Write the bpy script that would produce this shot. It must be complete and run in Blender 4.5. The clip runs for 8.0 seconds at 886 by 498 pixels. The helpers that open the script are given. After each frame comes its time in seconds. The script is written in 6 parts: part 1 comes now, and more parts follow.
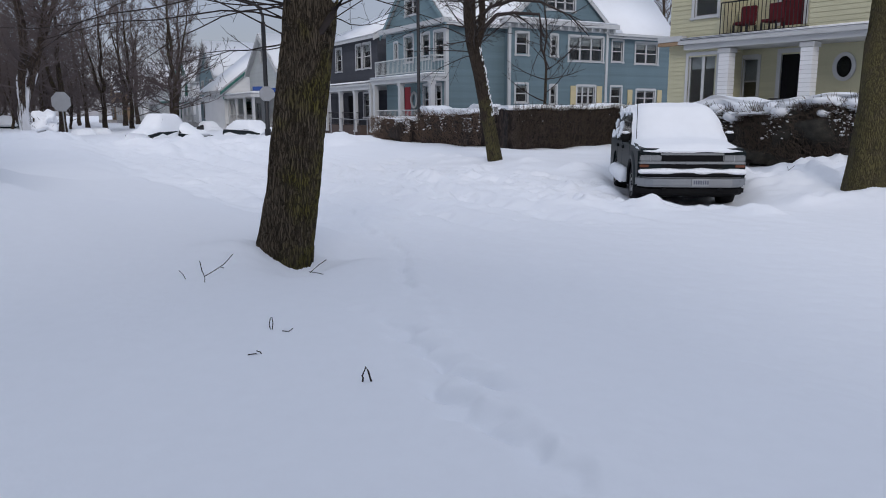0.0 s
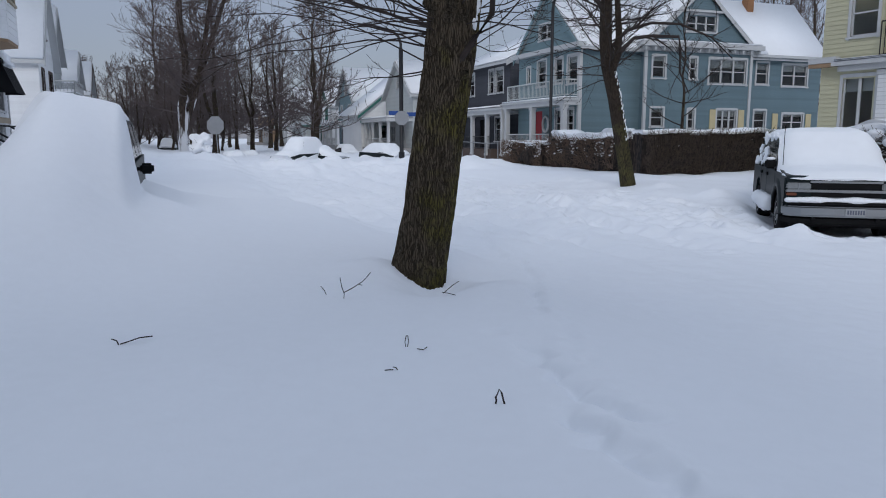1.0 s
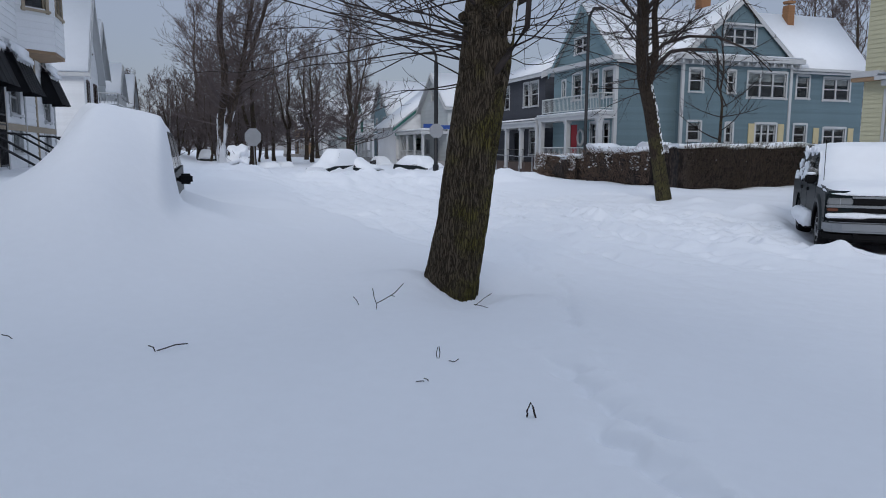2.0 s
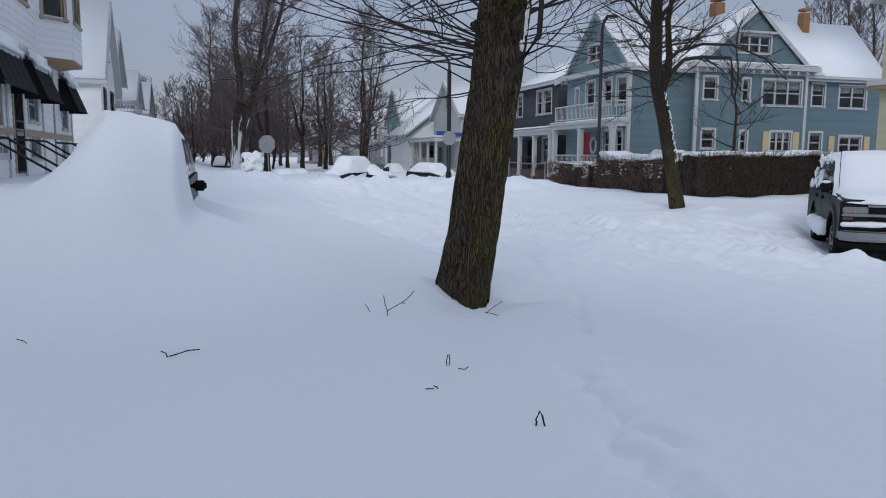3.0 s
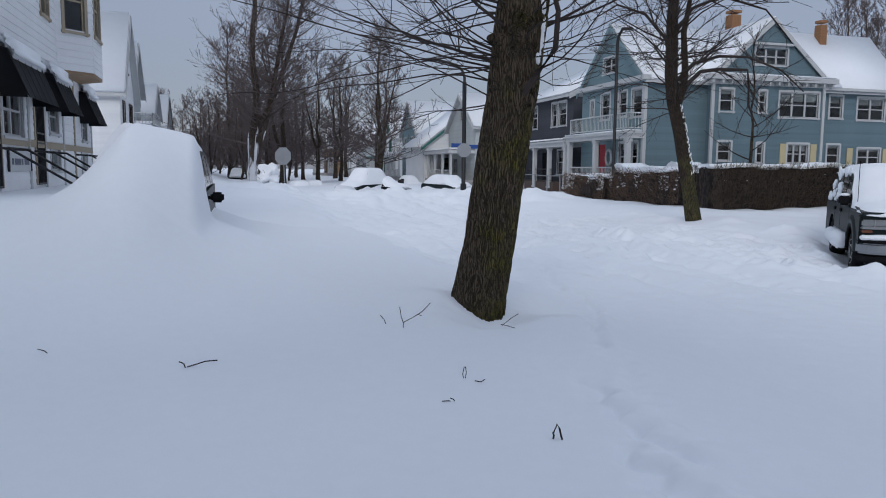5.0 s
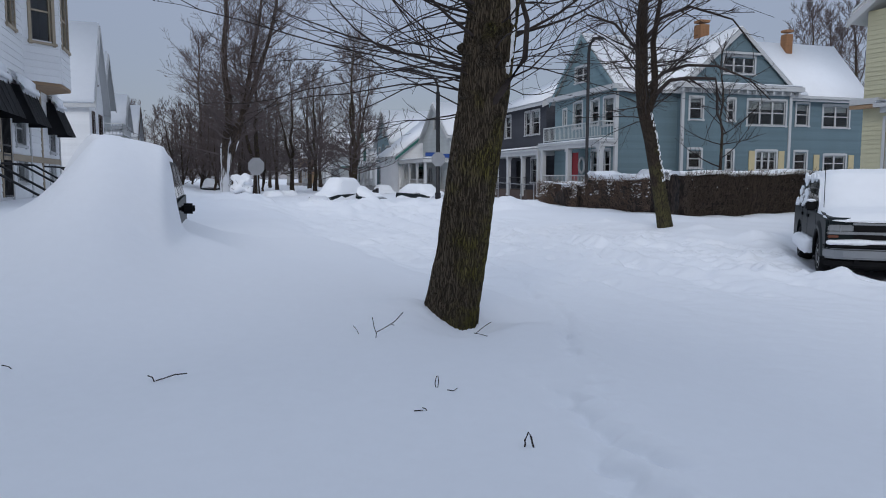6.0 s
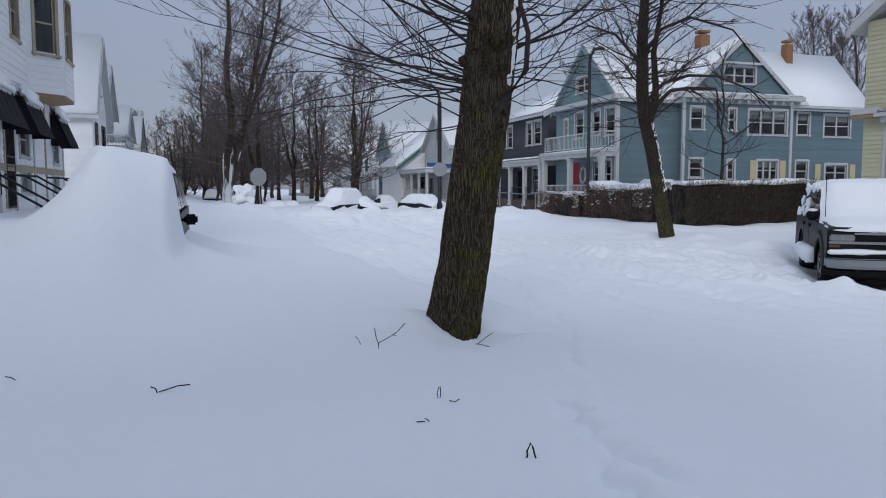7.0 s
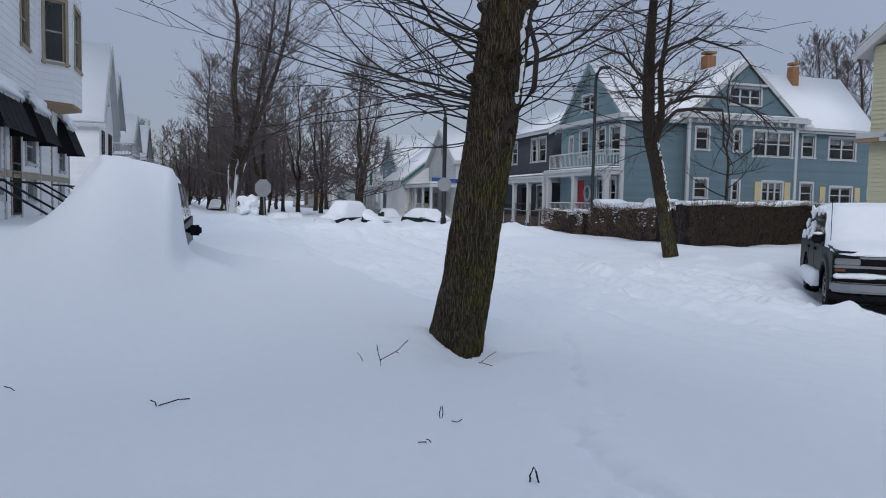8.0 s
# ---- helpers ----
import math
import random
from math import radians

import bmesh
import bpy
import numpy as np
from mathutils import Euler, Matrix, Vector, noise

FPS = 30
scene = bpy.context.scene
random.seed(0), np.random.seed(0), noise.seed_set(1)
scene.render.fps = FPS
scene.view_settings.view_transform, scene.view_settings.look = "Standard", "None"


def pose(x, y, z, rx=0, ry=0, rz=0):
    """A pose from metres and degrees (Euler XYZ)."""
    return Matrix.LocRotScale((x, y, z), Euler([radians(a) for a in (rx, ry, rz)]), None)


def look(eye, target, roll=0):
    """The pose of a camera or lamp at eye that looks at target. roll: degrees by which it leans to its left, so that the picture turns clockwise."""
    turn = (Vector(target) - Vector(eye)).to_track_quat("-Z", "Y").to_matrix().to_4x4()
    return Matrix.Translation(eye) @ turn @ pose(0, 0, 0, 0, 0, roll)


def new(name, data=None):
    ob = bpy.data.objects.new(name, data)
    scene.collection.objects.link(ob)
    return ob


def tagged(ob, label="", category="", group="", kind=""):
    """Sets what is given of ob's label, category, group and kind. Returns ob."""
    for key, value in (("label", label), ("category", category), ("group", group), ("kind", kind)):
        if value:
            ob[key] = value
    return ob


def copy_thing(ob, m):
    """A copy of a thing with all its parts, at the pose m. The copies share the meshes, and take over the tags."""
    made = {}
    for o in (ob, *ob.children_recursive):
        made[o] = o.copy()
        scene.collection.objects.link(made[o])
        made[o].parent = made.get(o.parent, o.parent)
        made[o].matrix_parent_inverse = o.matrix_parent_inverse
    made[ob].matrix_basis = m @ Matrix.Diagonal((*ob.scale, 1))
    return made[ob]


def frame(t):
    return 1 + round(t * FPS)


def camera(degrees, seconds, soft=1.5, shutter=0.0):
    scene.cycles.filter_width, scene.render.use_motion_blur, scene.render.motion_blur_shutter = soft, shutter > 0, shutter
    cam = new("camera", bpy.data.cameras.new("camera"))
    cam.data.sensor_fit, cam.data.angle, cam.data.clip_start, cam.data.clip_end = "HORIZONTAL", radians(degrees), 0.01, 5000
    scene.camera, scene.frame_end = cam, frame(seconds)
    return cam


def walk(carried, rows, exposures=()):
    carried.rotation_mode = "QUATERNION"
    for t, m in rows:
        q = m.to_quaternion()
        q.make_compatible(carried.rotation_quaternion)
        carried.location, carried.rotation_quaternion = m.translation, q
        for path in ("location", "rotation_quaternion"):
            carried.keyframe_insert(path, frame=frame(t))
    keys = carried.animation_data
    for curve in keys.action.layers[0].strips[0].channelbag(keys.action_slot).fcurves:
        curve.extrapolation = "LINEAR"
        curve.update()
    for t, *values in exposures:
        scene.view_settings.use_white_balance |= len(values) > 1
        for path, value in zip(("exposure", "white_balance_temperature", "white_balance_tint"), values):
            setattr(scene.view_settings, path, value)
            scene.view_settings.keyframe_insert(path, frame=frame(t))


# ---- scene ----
cam = camera(61.93, 8.0, soft=1.0)
PATH = [
    (0.0, pose(0.036, 0.056, 1.636, 79.58, 0.21, -0.00)),
    (0.5, pose(-0.006, 0.048, 1.638, 80.41, 0.40, 6.03)),
    (1.0, pose(-0.021, 0.012, 1.644, 81.39, -0.01, 9.91)),
    (1.5, pose(-0.024, 0.010, 1.638, 81.98, -0.24, 11.68)),
    (3.0, pose(-0.001, -0.000, 1.646, 82.90, -0.45, 13.55)),
    (3.5, pose(-0.014, -0.006, 1.647, 83.13, -0.59, 14.27)),
    (4.0, pose(-0.013, -0.002, 1.641, 83.31, -0.67, 14.93)),
    (4.5, pose(-0.021, -0.012, 1.645, 83.54, -0.55, 15.21)),
    (6.0, pose(0.017, -0.008, 1.651, 84.51, -0.07, 12.74)),
    (6.5, pose(0.025, -0.002, 1.648, 84.90, 0.04, 12.53)),
    (7.0, pose(0.021, -0.030, 1.662, 85.27, 0.04, 12.87)),
    (7.5, pose(-0.020, -0.012, 1.670, 85.75, 0.11, 14.71)),
    (7.8, pose(-0.010, -0.005, 1.677, 86.18, -0.43, 15.00)),
    (8.0, pose(-0.004, 0.001, 1.683, 86.39, -1.12, 13.16)),
]
walk(cam, PATH, exposures=[(0.0, -0.3, 6750, 13), (0.5, -0.38, 6500, 10), (1.2, -0.42, 6500, 10), (8.0, -0.42, 6500, 10)])

# ---- light: a bright overcast sky, brighter at the zenith than at the horizon ----
world = bpy.data.worlds.new("overcast")
scene.world = world
world.use_nodes = True
wn, wl = world.node_tree.nodes, world.node_tree.links
wn.clear()
sky = wn.new("ShaderNodeTexSky")
sky.sky_type, sky.sun_disc, sky.sun_elevation, sky.sun_rotation = "NISHITA", False, radians(29), radians(175)
coord, split, ramp = wn.new("ShaderNodeTexCoord"), wn.new("ShaderNodeSeparateXYZ"), wn.new("ShaderNodeValToRGB")
ramp.color_ramp.elements[0].position, ramp.color_ramp.elements[0].color = 0.0, (0.268, 0.295, 0.40, 1)
ramp.color_ramp.elements[1].position, ramp.color_ramp.elements[1].color = 1.0, (0.868, 0.995, 1.20, 1)
low = ramp.color_ramp.elements.new(0.28)
low.color = (0.42, 0.468, 0.61, 1)
cloud = wn.new("ShaderNodeTexNoise")
cloud.inputs["Scale"].default_value, cloud.inputs["Detail"].default_value = 2.2, 4
cmix = wn.new("ShaderNodeMixRGB")
cmix.blend_type, cmix.inputs[0].default_value = "MULTIPLY", 0.22
smix = wn.new("ShaderNodeMixRGB")
smix.inputs[0].default_value = 0.03
back, wout = wn.new("ShaderNodeBackground"), wn.new("ShaderNodeOutputWorld")
back.inputs[1].default_value = 1.0
wl.new(coord.outputs["Generated"], split.inputs[0])
wl.new(split.outputs["Z"], ramp.inputs[0])
wl.new(coord.outputs["Generated"], cloud.inputs["Vector"])
wl.new(ramp.outputs[0], cmix.inputs[1])
wl.new(cloud.outputs["Fac"], cmix.inputs[2])
wl.new(cmix.outputs[0], smix.inputs[1])
wl.new(sky.outputs[0], smix.inputs[2])
wl.new(smix.outputs[0], back.inputs[0])
wl.new(back.outputs[0], wout.inputs[0])
sun = new("sun", bpy.data.lights.new("sun", "SUN"))
sun.data.energy, sun.data.angle, sun.data.color = 1.05, radians(16), (1.0, 0.985, 0.975)
sun.matrix_world = look((0, 0, 0), (-0.9, 9.95, -5.5))


# ---- materials ----
def mat(name, base, rough=0.7, var=0.15, scale=4.0, bump=0.15, bscale=40.0, metal=0.0, stretch=(1, 1, 1), second=None, amount=0.5, sharp=0.12,
        spec=0.4, per_piece=0.0, depth=0.02):
    """Base colour varied at two scales, with fine relief; second: a colour in noise patches (stains, wear, the hedge's
    painted gaps), at a share of amount.
    """
    m = bpy.data.materials.new(name)
    m.use_nodes = True
    n, l = m.node_tree.nodes, m.node_tree.links
    p = n["Principled BSDF"]
    p.inputs["Roughness"].default_value, p.inputs["Metallic"].default_value, p.inputs["Specular IOR Level"].default_value = rough, metal, spec
    tc, mp = n.new("ShaderNodeTexCoord"), n.new("ShaderNodeMapping")
    mp.inputs["Scale"].default_value = stretch
    l.new(tc.outputs["Object"], mp.inputs["Vector"])
    big, fine = n.new("ShaderNodeTexNoise"), n.new("ShaderNodeTexNoise")
    big.inputs["Scale"].default_value, big.inputs["Detail"].default_value = scale, 6
    fine.inputs["Scale"].default_value, fine.inputs["Detail"].default_value = bscale, 5
    for q in (big, fine):
        l.new(mp.outputs[0], q.inputs["Vector"])
    hsv = n.new("ShaderNodeHueSaturation")
    hsv.inputs["Color"].default_value = (*base, 1)
    mr = n.new("ShaderNodeMapRange")
    mr.inputs["From Min"].default_value, mr.inputs["From Max"].default_value = 0.3, 0.7
    mr.inputs["To Min"].default_value, mr.inputs["To Max"].default_value = 1 - var, 1 + var
    add = n.new("ShaderNodeMath")
    add.operation, add.inputs[1].default_value = "MULTIPLY_ADD", 0.4
    half = n.new("ShaderNodeMath")
    half.operation, half.inputs[1].default_value = "MULTIPLY", 0.6
    l.new(big.outputs["Fac"], half.inputs[0])
    l.new(fine.outputs["Fac"], add.inputs[0])
    l.new(half.outputs[0], add.inputs[2])
    l.new(add.outputs[0], mr.inputs["Value"])
    value = mr.outputs[0]
    if per_piece:
        info, pm, pmul = n.new("ShaderNodeObjectInfo"), n.new("ShaderNodeMapRange"), n.new("ShaderNodeMath")
        pm.inputs["To Min"].default_value, pm.inputs["To Max"].default_value = 1 - per_piece, 1 + per_piece
        pmul.operation = "MULTIPLY"
        l.new(info.outputs["Random"], pm.inputs["Value"])
        l.new(pm.outputs[0], pmul.inputs[0])
        l.new(value, pmul.inputs[1])
        value = pmul.outputs[0]
    l.new(value, hsv.inputs["Value"])
    colour = hsv.outputs[0]
    if second:
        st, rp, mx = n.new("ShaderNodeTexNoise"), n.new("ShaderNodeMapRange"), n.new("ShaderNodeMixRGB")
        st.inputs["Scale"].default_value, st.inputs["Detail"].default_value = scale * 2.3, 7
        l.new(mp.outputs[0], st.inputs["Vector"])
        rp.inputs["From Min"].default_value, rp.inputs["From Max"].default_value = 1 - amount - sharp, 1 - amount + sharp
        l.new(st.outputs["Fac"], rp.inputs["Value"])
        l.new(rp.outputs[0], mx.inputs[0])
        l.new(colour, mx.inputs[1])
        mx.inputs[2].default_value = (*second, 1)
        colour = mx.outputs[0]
    l.new(colour, p.inputs["Base Color"])
    if bump:
        b = n.new("ShaderNodeBump")
        b.inputs["Strength"].default_value, b.inputs["Distance"].default_value = bump, depth
        l.new(fine.outputs["Fac"], b.inputs["Height"])
        l.new(b.outputs[0], p.inputs["Normal"])
    return m


def bark_mat(name, ridge, moss, crack, scale=33.0, stretch=0.10, share=0.45, sided=0.0, crust=0.0):
    """Plated bark: wavy upright plates parted by dark cracks, with moss on some of the plates."""
    m = bpy.data.materials.new(name)
    m.use_nodes = True
    n, l = m.node_tree.nodes, m.node_tree.links
    p = n["Principled BSDF"]
    p.inputs["Roughness"].default_value, p.inputs["Specular IOR Level"].default_value = 0.95, 0.2
    tc, mp, wob, mixv = n.new("ShaderNodeTexCoord"), n.new("ShaderNodeMapping"), n.new("ShaderNodeTexNoise"), n.new("ShaderNodeVectorMath")
    wob.inputs["Scale"].default_value, wob.inputs["Detail"].default_value = 5.0, 3
    off = n.new("ShaderNodeVectorMath")
    off.operation, off.inputs[1].default_value = "MULTIPLY_ADD", (0.07, 0.07, 0.25)
    l.new(tc.outputs["Object"], wob.inputs["Vector"])
    l.new(wob.outputs["Color"], off.inputs[0])
    l.new(tc.outputs["Object"], off.inputs[2])
    mp.inputs["Scale"].default_value = (1, 1, stretch)
    l.new(off.outputs[0], mp.inputs["Vector"])
    vor = n.new("ShaderNodeTexVoronoi")
    vor.feature, vor.inputs["Scale"].default_value = "DISTANCE_TO_EDGE", scale
    l.new(mp.outputs[0], vor.inputs["Vector"])
    fine, big = n.new("ShaderNodeTexNoise"), n.new("ShaderNodeTexNoise")
    fine.inputs["Scale"].default_value, fine.inputs["Detail"].default_value = 55.0, 6
    big.inputs["Scale"].default_value, big.inputs["Detail"].default_value = 3.2, 5
    l.new(mp.outputs[0], fine.inputs["Vector"])
    l.new(tc.outputs["Object"], big.inputs["Vector"])
    edge = n.new("ShaderNodeMapRange")
    edge.inputs["From Min"].default_value, edge.inputs["From Max"].default_value = 0.0, 0.16
    l.new(vor.outputs["Distance"], edge.inputs["Value"])
    mo = n.new("ShaderNodeMapRange")
    mo.inputs["From Min"].default_value, mo.inputs["From Max"].default_value = 1 - share - 0.1, 1 - share + 0.12
    if sided:
        # moss keeps to the damp side, low on the stem
        xyz, sx, sz = n.new("ShaderNodeSeparateXYZ"), n.new("ShaderNodeMath"), n.new("ShaderNodeMath")
        l.new(tc.outputs["Object"], xyz.inputs[0])
        sx.operation, sx.inputs[1].default_value = "MULTIPLY_ADD", 0.45 * sided
        l.new(xyz.outputs["X"], sx.inputs[0])
        l.new(big.outputs["Fac"], sx.inputs[2])
        sz.operation, sz.inputs[1].default_value = "MULTIPLY_ADD", -0.09 * sided
        l.new(xyz.outputs["Z"], sz.inputs[0])
        l.new(sx.outputs[0], sz.inputs[2])
        l.new(sz.outputs[0], mo.inputs["Value"])
    else:
        l.new(big.outputs["Fac"], mo.inputs["Value"])
    c1, c2, c3 = n.new("ShaderNodeMixRGB"), n.new("ShaderNodeMixRGB"), n.new("ShaderNodeMixRGB")
    c1.inputs[1].default_value, c1.inputs[2].default_value = (*ridge, 1), (*moss, 1)
    l.new(mo.outputs[0], c1.inputs[0])
    # crack colour is darkened to paint in furrow shade that soft light leaves weak
    c2.inputs[1].default_value = (*crack, 1)
    l.new(edge.outputs[0], c2.inputs[0])
    l.new(c1.outputs[0], c2.inputs[2])
    c3.blend_type, c3.inputs[0].default_value = "OVERLAY", 0.5
    l.new(c2.outputs[0], c3.inputs[1])
    l.new(fine.outputs["Fac"], c3.inputs[2])
    colour = c3.outputs[0]
    if crust:
        # wind-driven snow caught in the bark, thinning above the given height
        sep, rag, lift, cut, mix = n.new("ShaderNodeSeparateXYZ"), n.new("ShaderNodeTexNoise"), n.new("ShaderNodeMath"), n.new("ShaderNodeMapRange"), n.new("ShaderNodeMixRGB")
        l.new(tc.outputs["Object"], sep.inputs[0])
        rag.inputs["Scale"].default_value, rag.inputs["Detail"].default_value = 2.2, 8
        l.new(mp.outputs[0], rag.inputs["Vector"])
        lift.operation, lift.inputs[1].default_value = "MULTIPLY_ADD", -0.24 / crust
        l.new(sep.outputs["Z"], lift.inputs[0])
        l.new(rag.outputs["Fac"], lift.inputs[2])
        cut.inputs["From Min"].default_value, cut.inputs["From Max"].default_value = 0.30, 0.36
        l.new(lift.outputs[0], cut.inputs["Value"])
        l.new(cut.outputs[0], mix.inputs[0])
        l.new(colour, mix.inputs[1])
        mix.inputs[2].default_value = (0.82, 0.84, 0.88, 1)
        colour = mix.outputs[0]
    l.new(colour, p.inputs["Base Color"])
    hgt, b = n.new("ShaderNodeMath"), n.new("ShaderNodeBump")
    hgt.operation, hgt.inputs[1].default_value = "MULTIPLY_ADD", 0.3
    l.new(fine.outputs["Fac"], hgt.inputs[0])
    l.new(edge.outputs[0], hgt.inputs[2])
    b.inputs["Strength"].default_value, b.inputs["Distance"].default_value = 1.0, 0.03
    l.new(hgt.outputs[0], b.inputs["Height"])
    l.new(b.outputs[0], p.inputs["Normal"])
    return m


def glass_mat(name, tint=(0.75, 0.8, 0.82)):
    m = bpy.data.materials.new(name)
    m.use_nodes = True
    p = m.node_tree.nodes["Principled BSDF"]
    p.inputs["Base Color"].default_value = (*tint, 1)
    p.inputs["Transmission Weight"].default_value, p.inputs["Roughness"].default_value, p.inputs["IOR"].default_value = 1.0, 0.02, 1.45
    return m


SNOW = mat("snow", (0.87, 0.89, 0.93), 0.75, 0.02, 0.35, 0.25, 9.0, spec=0.25)
SNOW_ROOF = mat("roof_snow", (0.88, 0.9, 0.93), 0.75, 0.03, 0.6, 0.2, 5.0, spec=0.25)
BARK = bark_mat("bark", (0.108, 0.085, 0.06), (0.118, 0.103, 0.03), (0.052, 0.040, 0.027), 58.0, 0.06, 0.44, 1.0)
BARK_MOSSY = bark_mat("mossy_bark", (0.105, 0.085, 0.056), (0.12, 0.105, 0.045), (0.062, 0.05, 0.032), 60.0, 0.10, 0.6)
BARK_DARK = bark_mat("dark_bark", (0.085, 0.064, 0.052), (0.095, 0.088, 0.034), (0.024, 0.018, 0.014), 26.0, 0.13, 0.4)
BARK_KERB = bark_mat("olive_bark", (0.062, 0.047, 0.036), (0.10, 0.09, 0.04), (0.026, 0.02, 0.015), 40.0, 0.12, 0.75, 1.0)
BARK_SNOWY = bark_mat("snow_crusted_bark", (0.085, 0.064, 0.052), (0.08, 0.07, 0.045), (0.03, 0.024, 0.02), 16.0, 0.13, 0.3, crust=4.5)
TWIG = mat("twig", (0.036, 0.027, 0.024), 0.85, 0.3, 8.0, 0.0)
# paler copy of the twig colour: the haze of distance is painted in
TWIG_HAZED = mat("hazed_far_twig", (0.105, 0.084, 0.082), 0.9, 0.25, 1.0, 0.0)
# near-black patches paint the shade between twigs onto the closed body
HEDGE = mat("hedge_twigs_shaded_gaps", (0.046, 0.033, 0.027), 0.95, 0.7, 6.0, 0.8, 40.0, stretch=(1, 1, 0.3), second=(0.012, 0.009, 0.008), amount=0.5, sharp=0.06, depth=0.06)
HEDGE_DARK = mat("hedge_leaves", (0.035, 0.032, 0.026), 0.9, 0.7, 7.0, 0.6, 60.0)
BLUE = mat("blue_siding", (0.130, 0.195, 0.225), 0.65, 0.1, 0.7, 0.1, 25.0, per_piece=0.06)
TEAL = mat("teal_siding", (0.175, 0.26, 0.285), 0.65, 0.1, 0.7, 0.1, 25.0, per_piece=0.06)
DARK = mat("charcoal_siding", (0.055, 0.058, 0.07), 0.75, 0.15, 0.8, 0.15, 25.0, per_piece=0.1)
YELLOW = mat("yellow_siding", (0.50, 0.48, 0.33), 0.6, 0.07, 0.8, 0.1, 25.0, per_piece=0.04)
WHITE_SIDING = mat("white_siding", (0.77, 0.78, 0.79), 0.6, 0.07, 0.8, 0.1, 25.0, per_piece=0.04)
GREY_SIDING = mat("pale_grey_siding", (0.5, 0.53, 0.53), 0.65, 0.1, 0.8, 0.1, 25.0, per_piece=0.05)
TRIM = mat("white_trim", (0.50, 0.51, 0.515), 0.5, 0.06, 2.0, 0.1, 40.0)
TRIM_GREEN = mat("green_trim", (0.03, 0.14, 0.12), 0.5, 0.1, 2.0, 0.1, 40.0)
TAN = mat("tan_trim", (0.36, 0.30, 0.22), 0.7, 0.1, 2.0, 0.1, 30.0)
BROWN_TRIM = mat("brown_trim", (0.085, 0.06, 0.05), 0.7, 0.12, 2.0, 0.1, 30.0)
BROWN = mat("brown_soffit", (0.30, 0.20, 0.12), 0.7, 0.15, 2.0, 0.1, 30.0)
SHUTTER = mat("cream_shutter", (0.52, 0.44, 0.26), 0.6, 0.08, 3.0, 0.1, 40.0)
RED_DOOR = mat("red_door", (0.35, 0.02, 0.03), 0.5, 0.1, 3.0, 0.1, 30.0)
SHINGLE = mat("asphalt_shingle", (0.07, 0.065, 0.065), 0.9, 0.25, 3.0, 0.4, 60.0)
BRICK = mat("chimney_brick", (0.29, 0.15, 0.075), 0.85, 0.25, 6.0, 0.4, 30.0)
FOUNDATION = mat("foundation", (0.3, 0.29, 0.28), 0.9, 0.15, 2.0, 0.3, 30.0)
IRON = mat("black_iron", (0.012, 0.012, 0.014), 0.45, 0.2, 10.0, 0.1, 60.0)
CANVAS = mat("black_awning", (0.010, 0.010, 0.012), 0.8, 0.3, 3.0, 0.15, 60.0, spec=0.2)
INSIDE = mat("dim_room", (0.10, 0.09, 0.085), 0.9, 0.2, 1.0, 0.0)
CURTAIN = mat("curtain", (0.5, 0.5, 0.48), 0.9, 0.15, 6.0, 0.0, stretch=(6, 6, 0.3))
GLASS = glass_mat("window_glass")
SHRUB_TWIG = mat("shrub_shoots", (0.15, 0.105, 0.08), 0.9, 0.4, 6.0, 0.0)
HEDGE_TWIG = mat("hedge_shoots", (0.085, 0.064, 0.05), 0.9, 0.4, 6.0, 0.0)
POLE = mat("dark_pole", (0.018, 0.018, 0.02), 0.5, 0.2, 4.0, 0.1, 40.0)
GREY_METAL = mat("sign_back", (0.29, 0.30, 0.315), 0.45, 0.08, 3.0, 0.05, 40.0, metal=0.4)
SIGN_BLUE = mat("sign_blue", (0.015, 0.06, 0.24), 0.45, 0.08, 3.0, 0.0)
RED_CLOTH = mat("red_cloth", (0.10, 0.010, 0.016), 0.9, 0.2, 4.0, 0.2, 40.0)
PAINT = mat("dark_green_paint", (0.010, 0.016, 0.018), 0.42, 0.2, 2.0, 0.03, 60.0, second=(0.05, 0.052, 0.055), amount=0.26, sharp=0.1, spec=0.10)
SILVER = mat("silver_paint", (0.42, 0.43, 0.44), 0.3, 0.1, 3.0, 0.03, 60.0, metal=0.5)
CHROME = mat("chrome", (0.30, 0.31, 0.32), 0.3, 0.08, 3.0, 0.03, 60.0, metal=0.9)
RUBBER = mat("rubber", (0.010, 0.010, 0.011), 0.85, 0.2, 8.0, 0.2, 50.0, spec=0.15)
BLACK = mat("black_plastic", (0.008, 0.008, 0.009), 0.7, 0.2, 8.0, 0.1, 50.0, spec=0.12)
CARGLASS = mat("tinted_glass", (0.012, 0.014, 0.015), 0.06, 0.1, 2.0, 0.0, spec=0.8)
LENS = mat("lamp_lens", (0.20, 0.21, 0.215), 0.12, 0.1, 12.0, 0.05, 60.0, spec=0.7)
AMBER = mat("amber_lens", (0.16, 0.055, 0.03), 0.2, 0.1, 12.0, 0.0)
PLATE = mat("plate", (0.33, 0.34, 0.35), 0.5, 0.05, 4.0, 0.0)
NAVY = mat("plate_print", (0.10, 0.11, 0.15), 0.5, 0.05, 4.0, 0.0)


# ---- mesh helpers ----
def part(name, bm, material, parent=None, label="", smooth=False):
    """Links a bmesh as one mesh object, under its thing or part."""
    me = bpy.data.meshes.new(name)
    bm.to_mesh(me)
    bm.free()
    return link_mesh(name, me, material, parent, label, smooth)


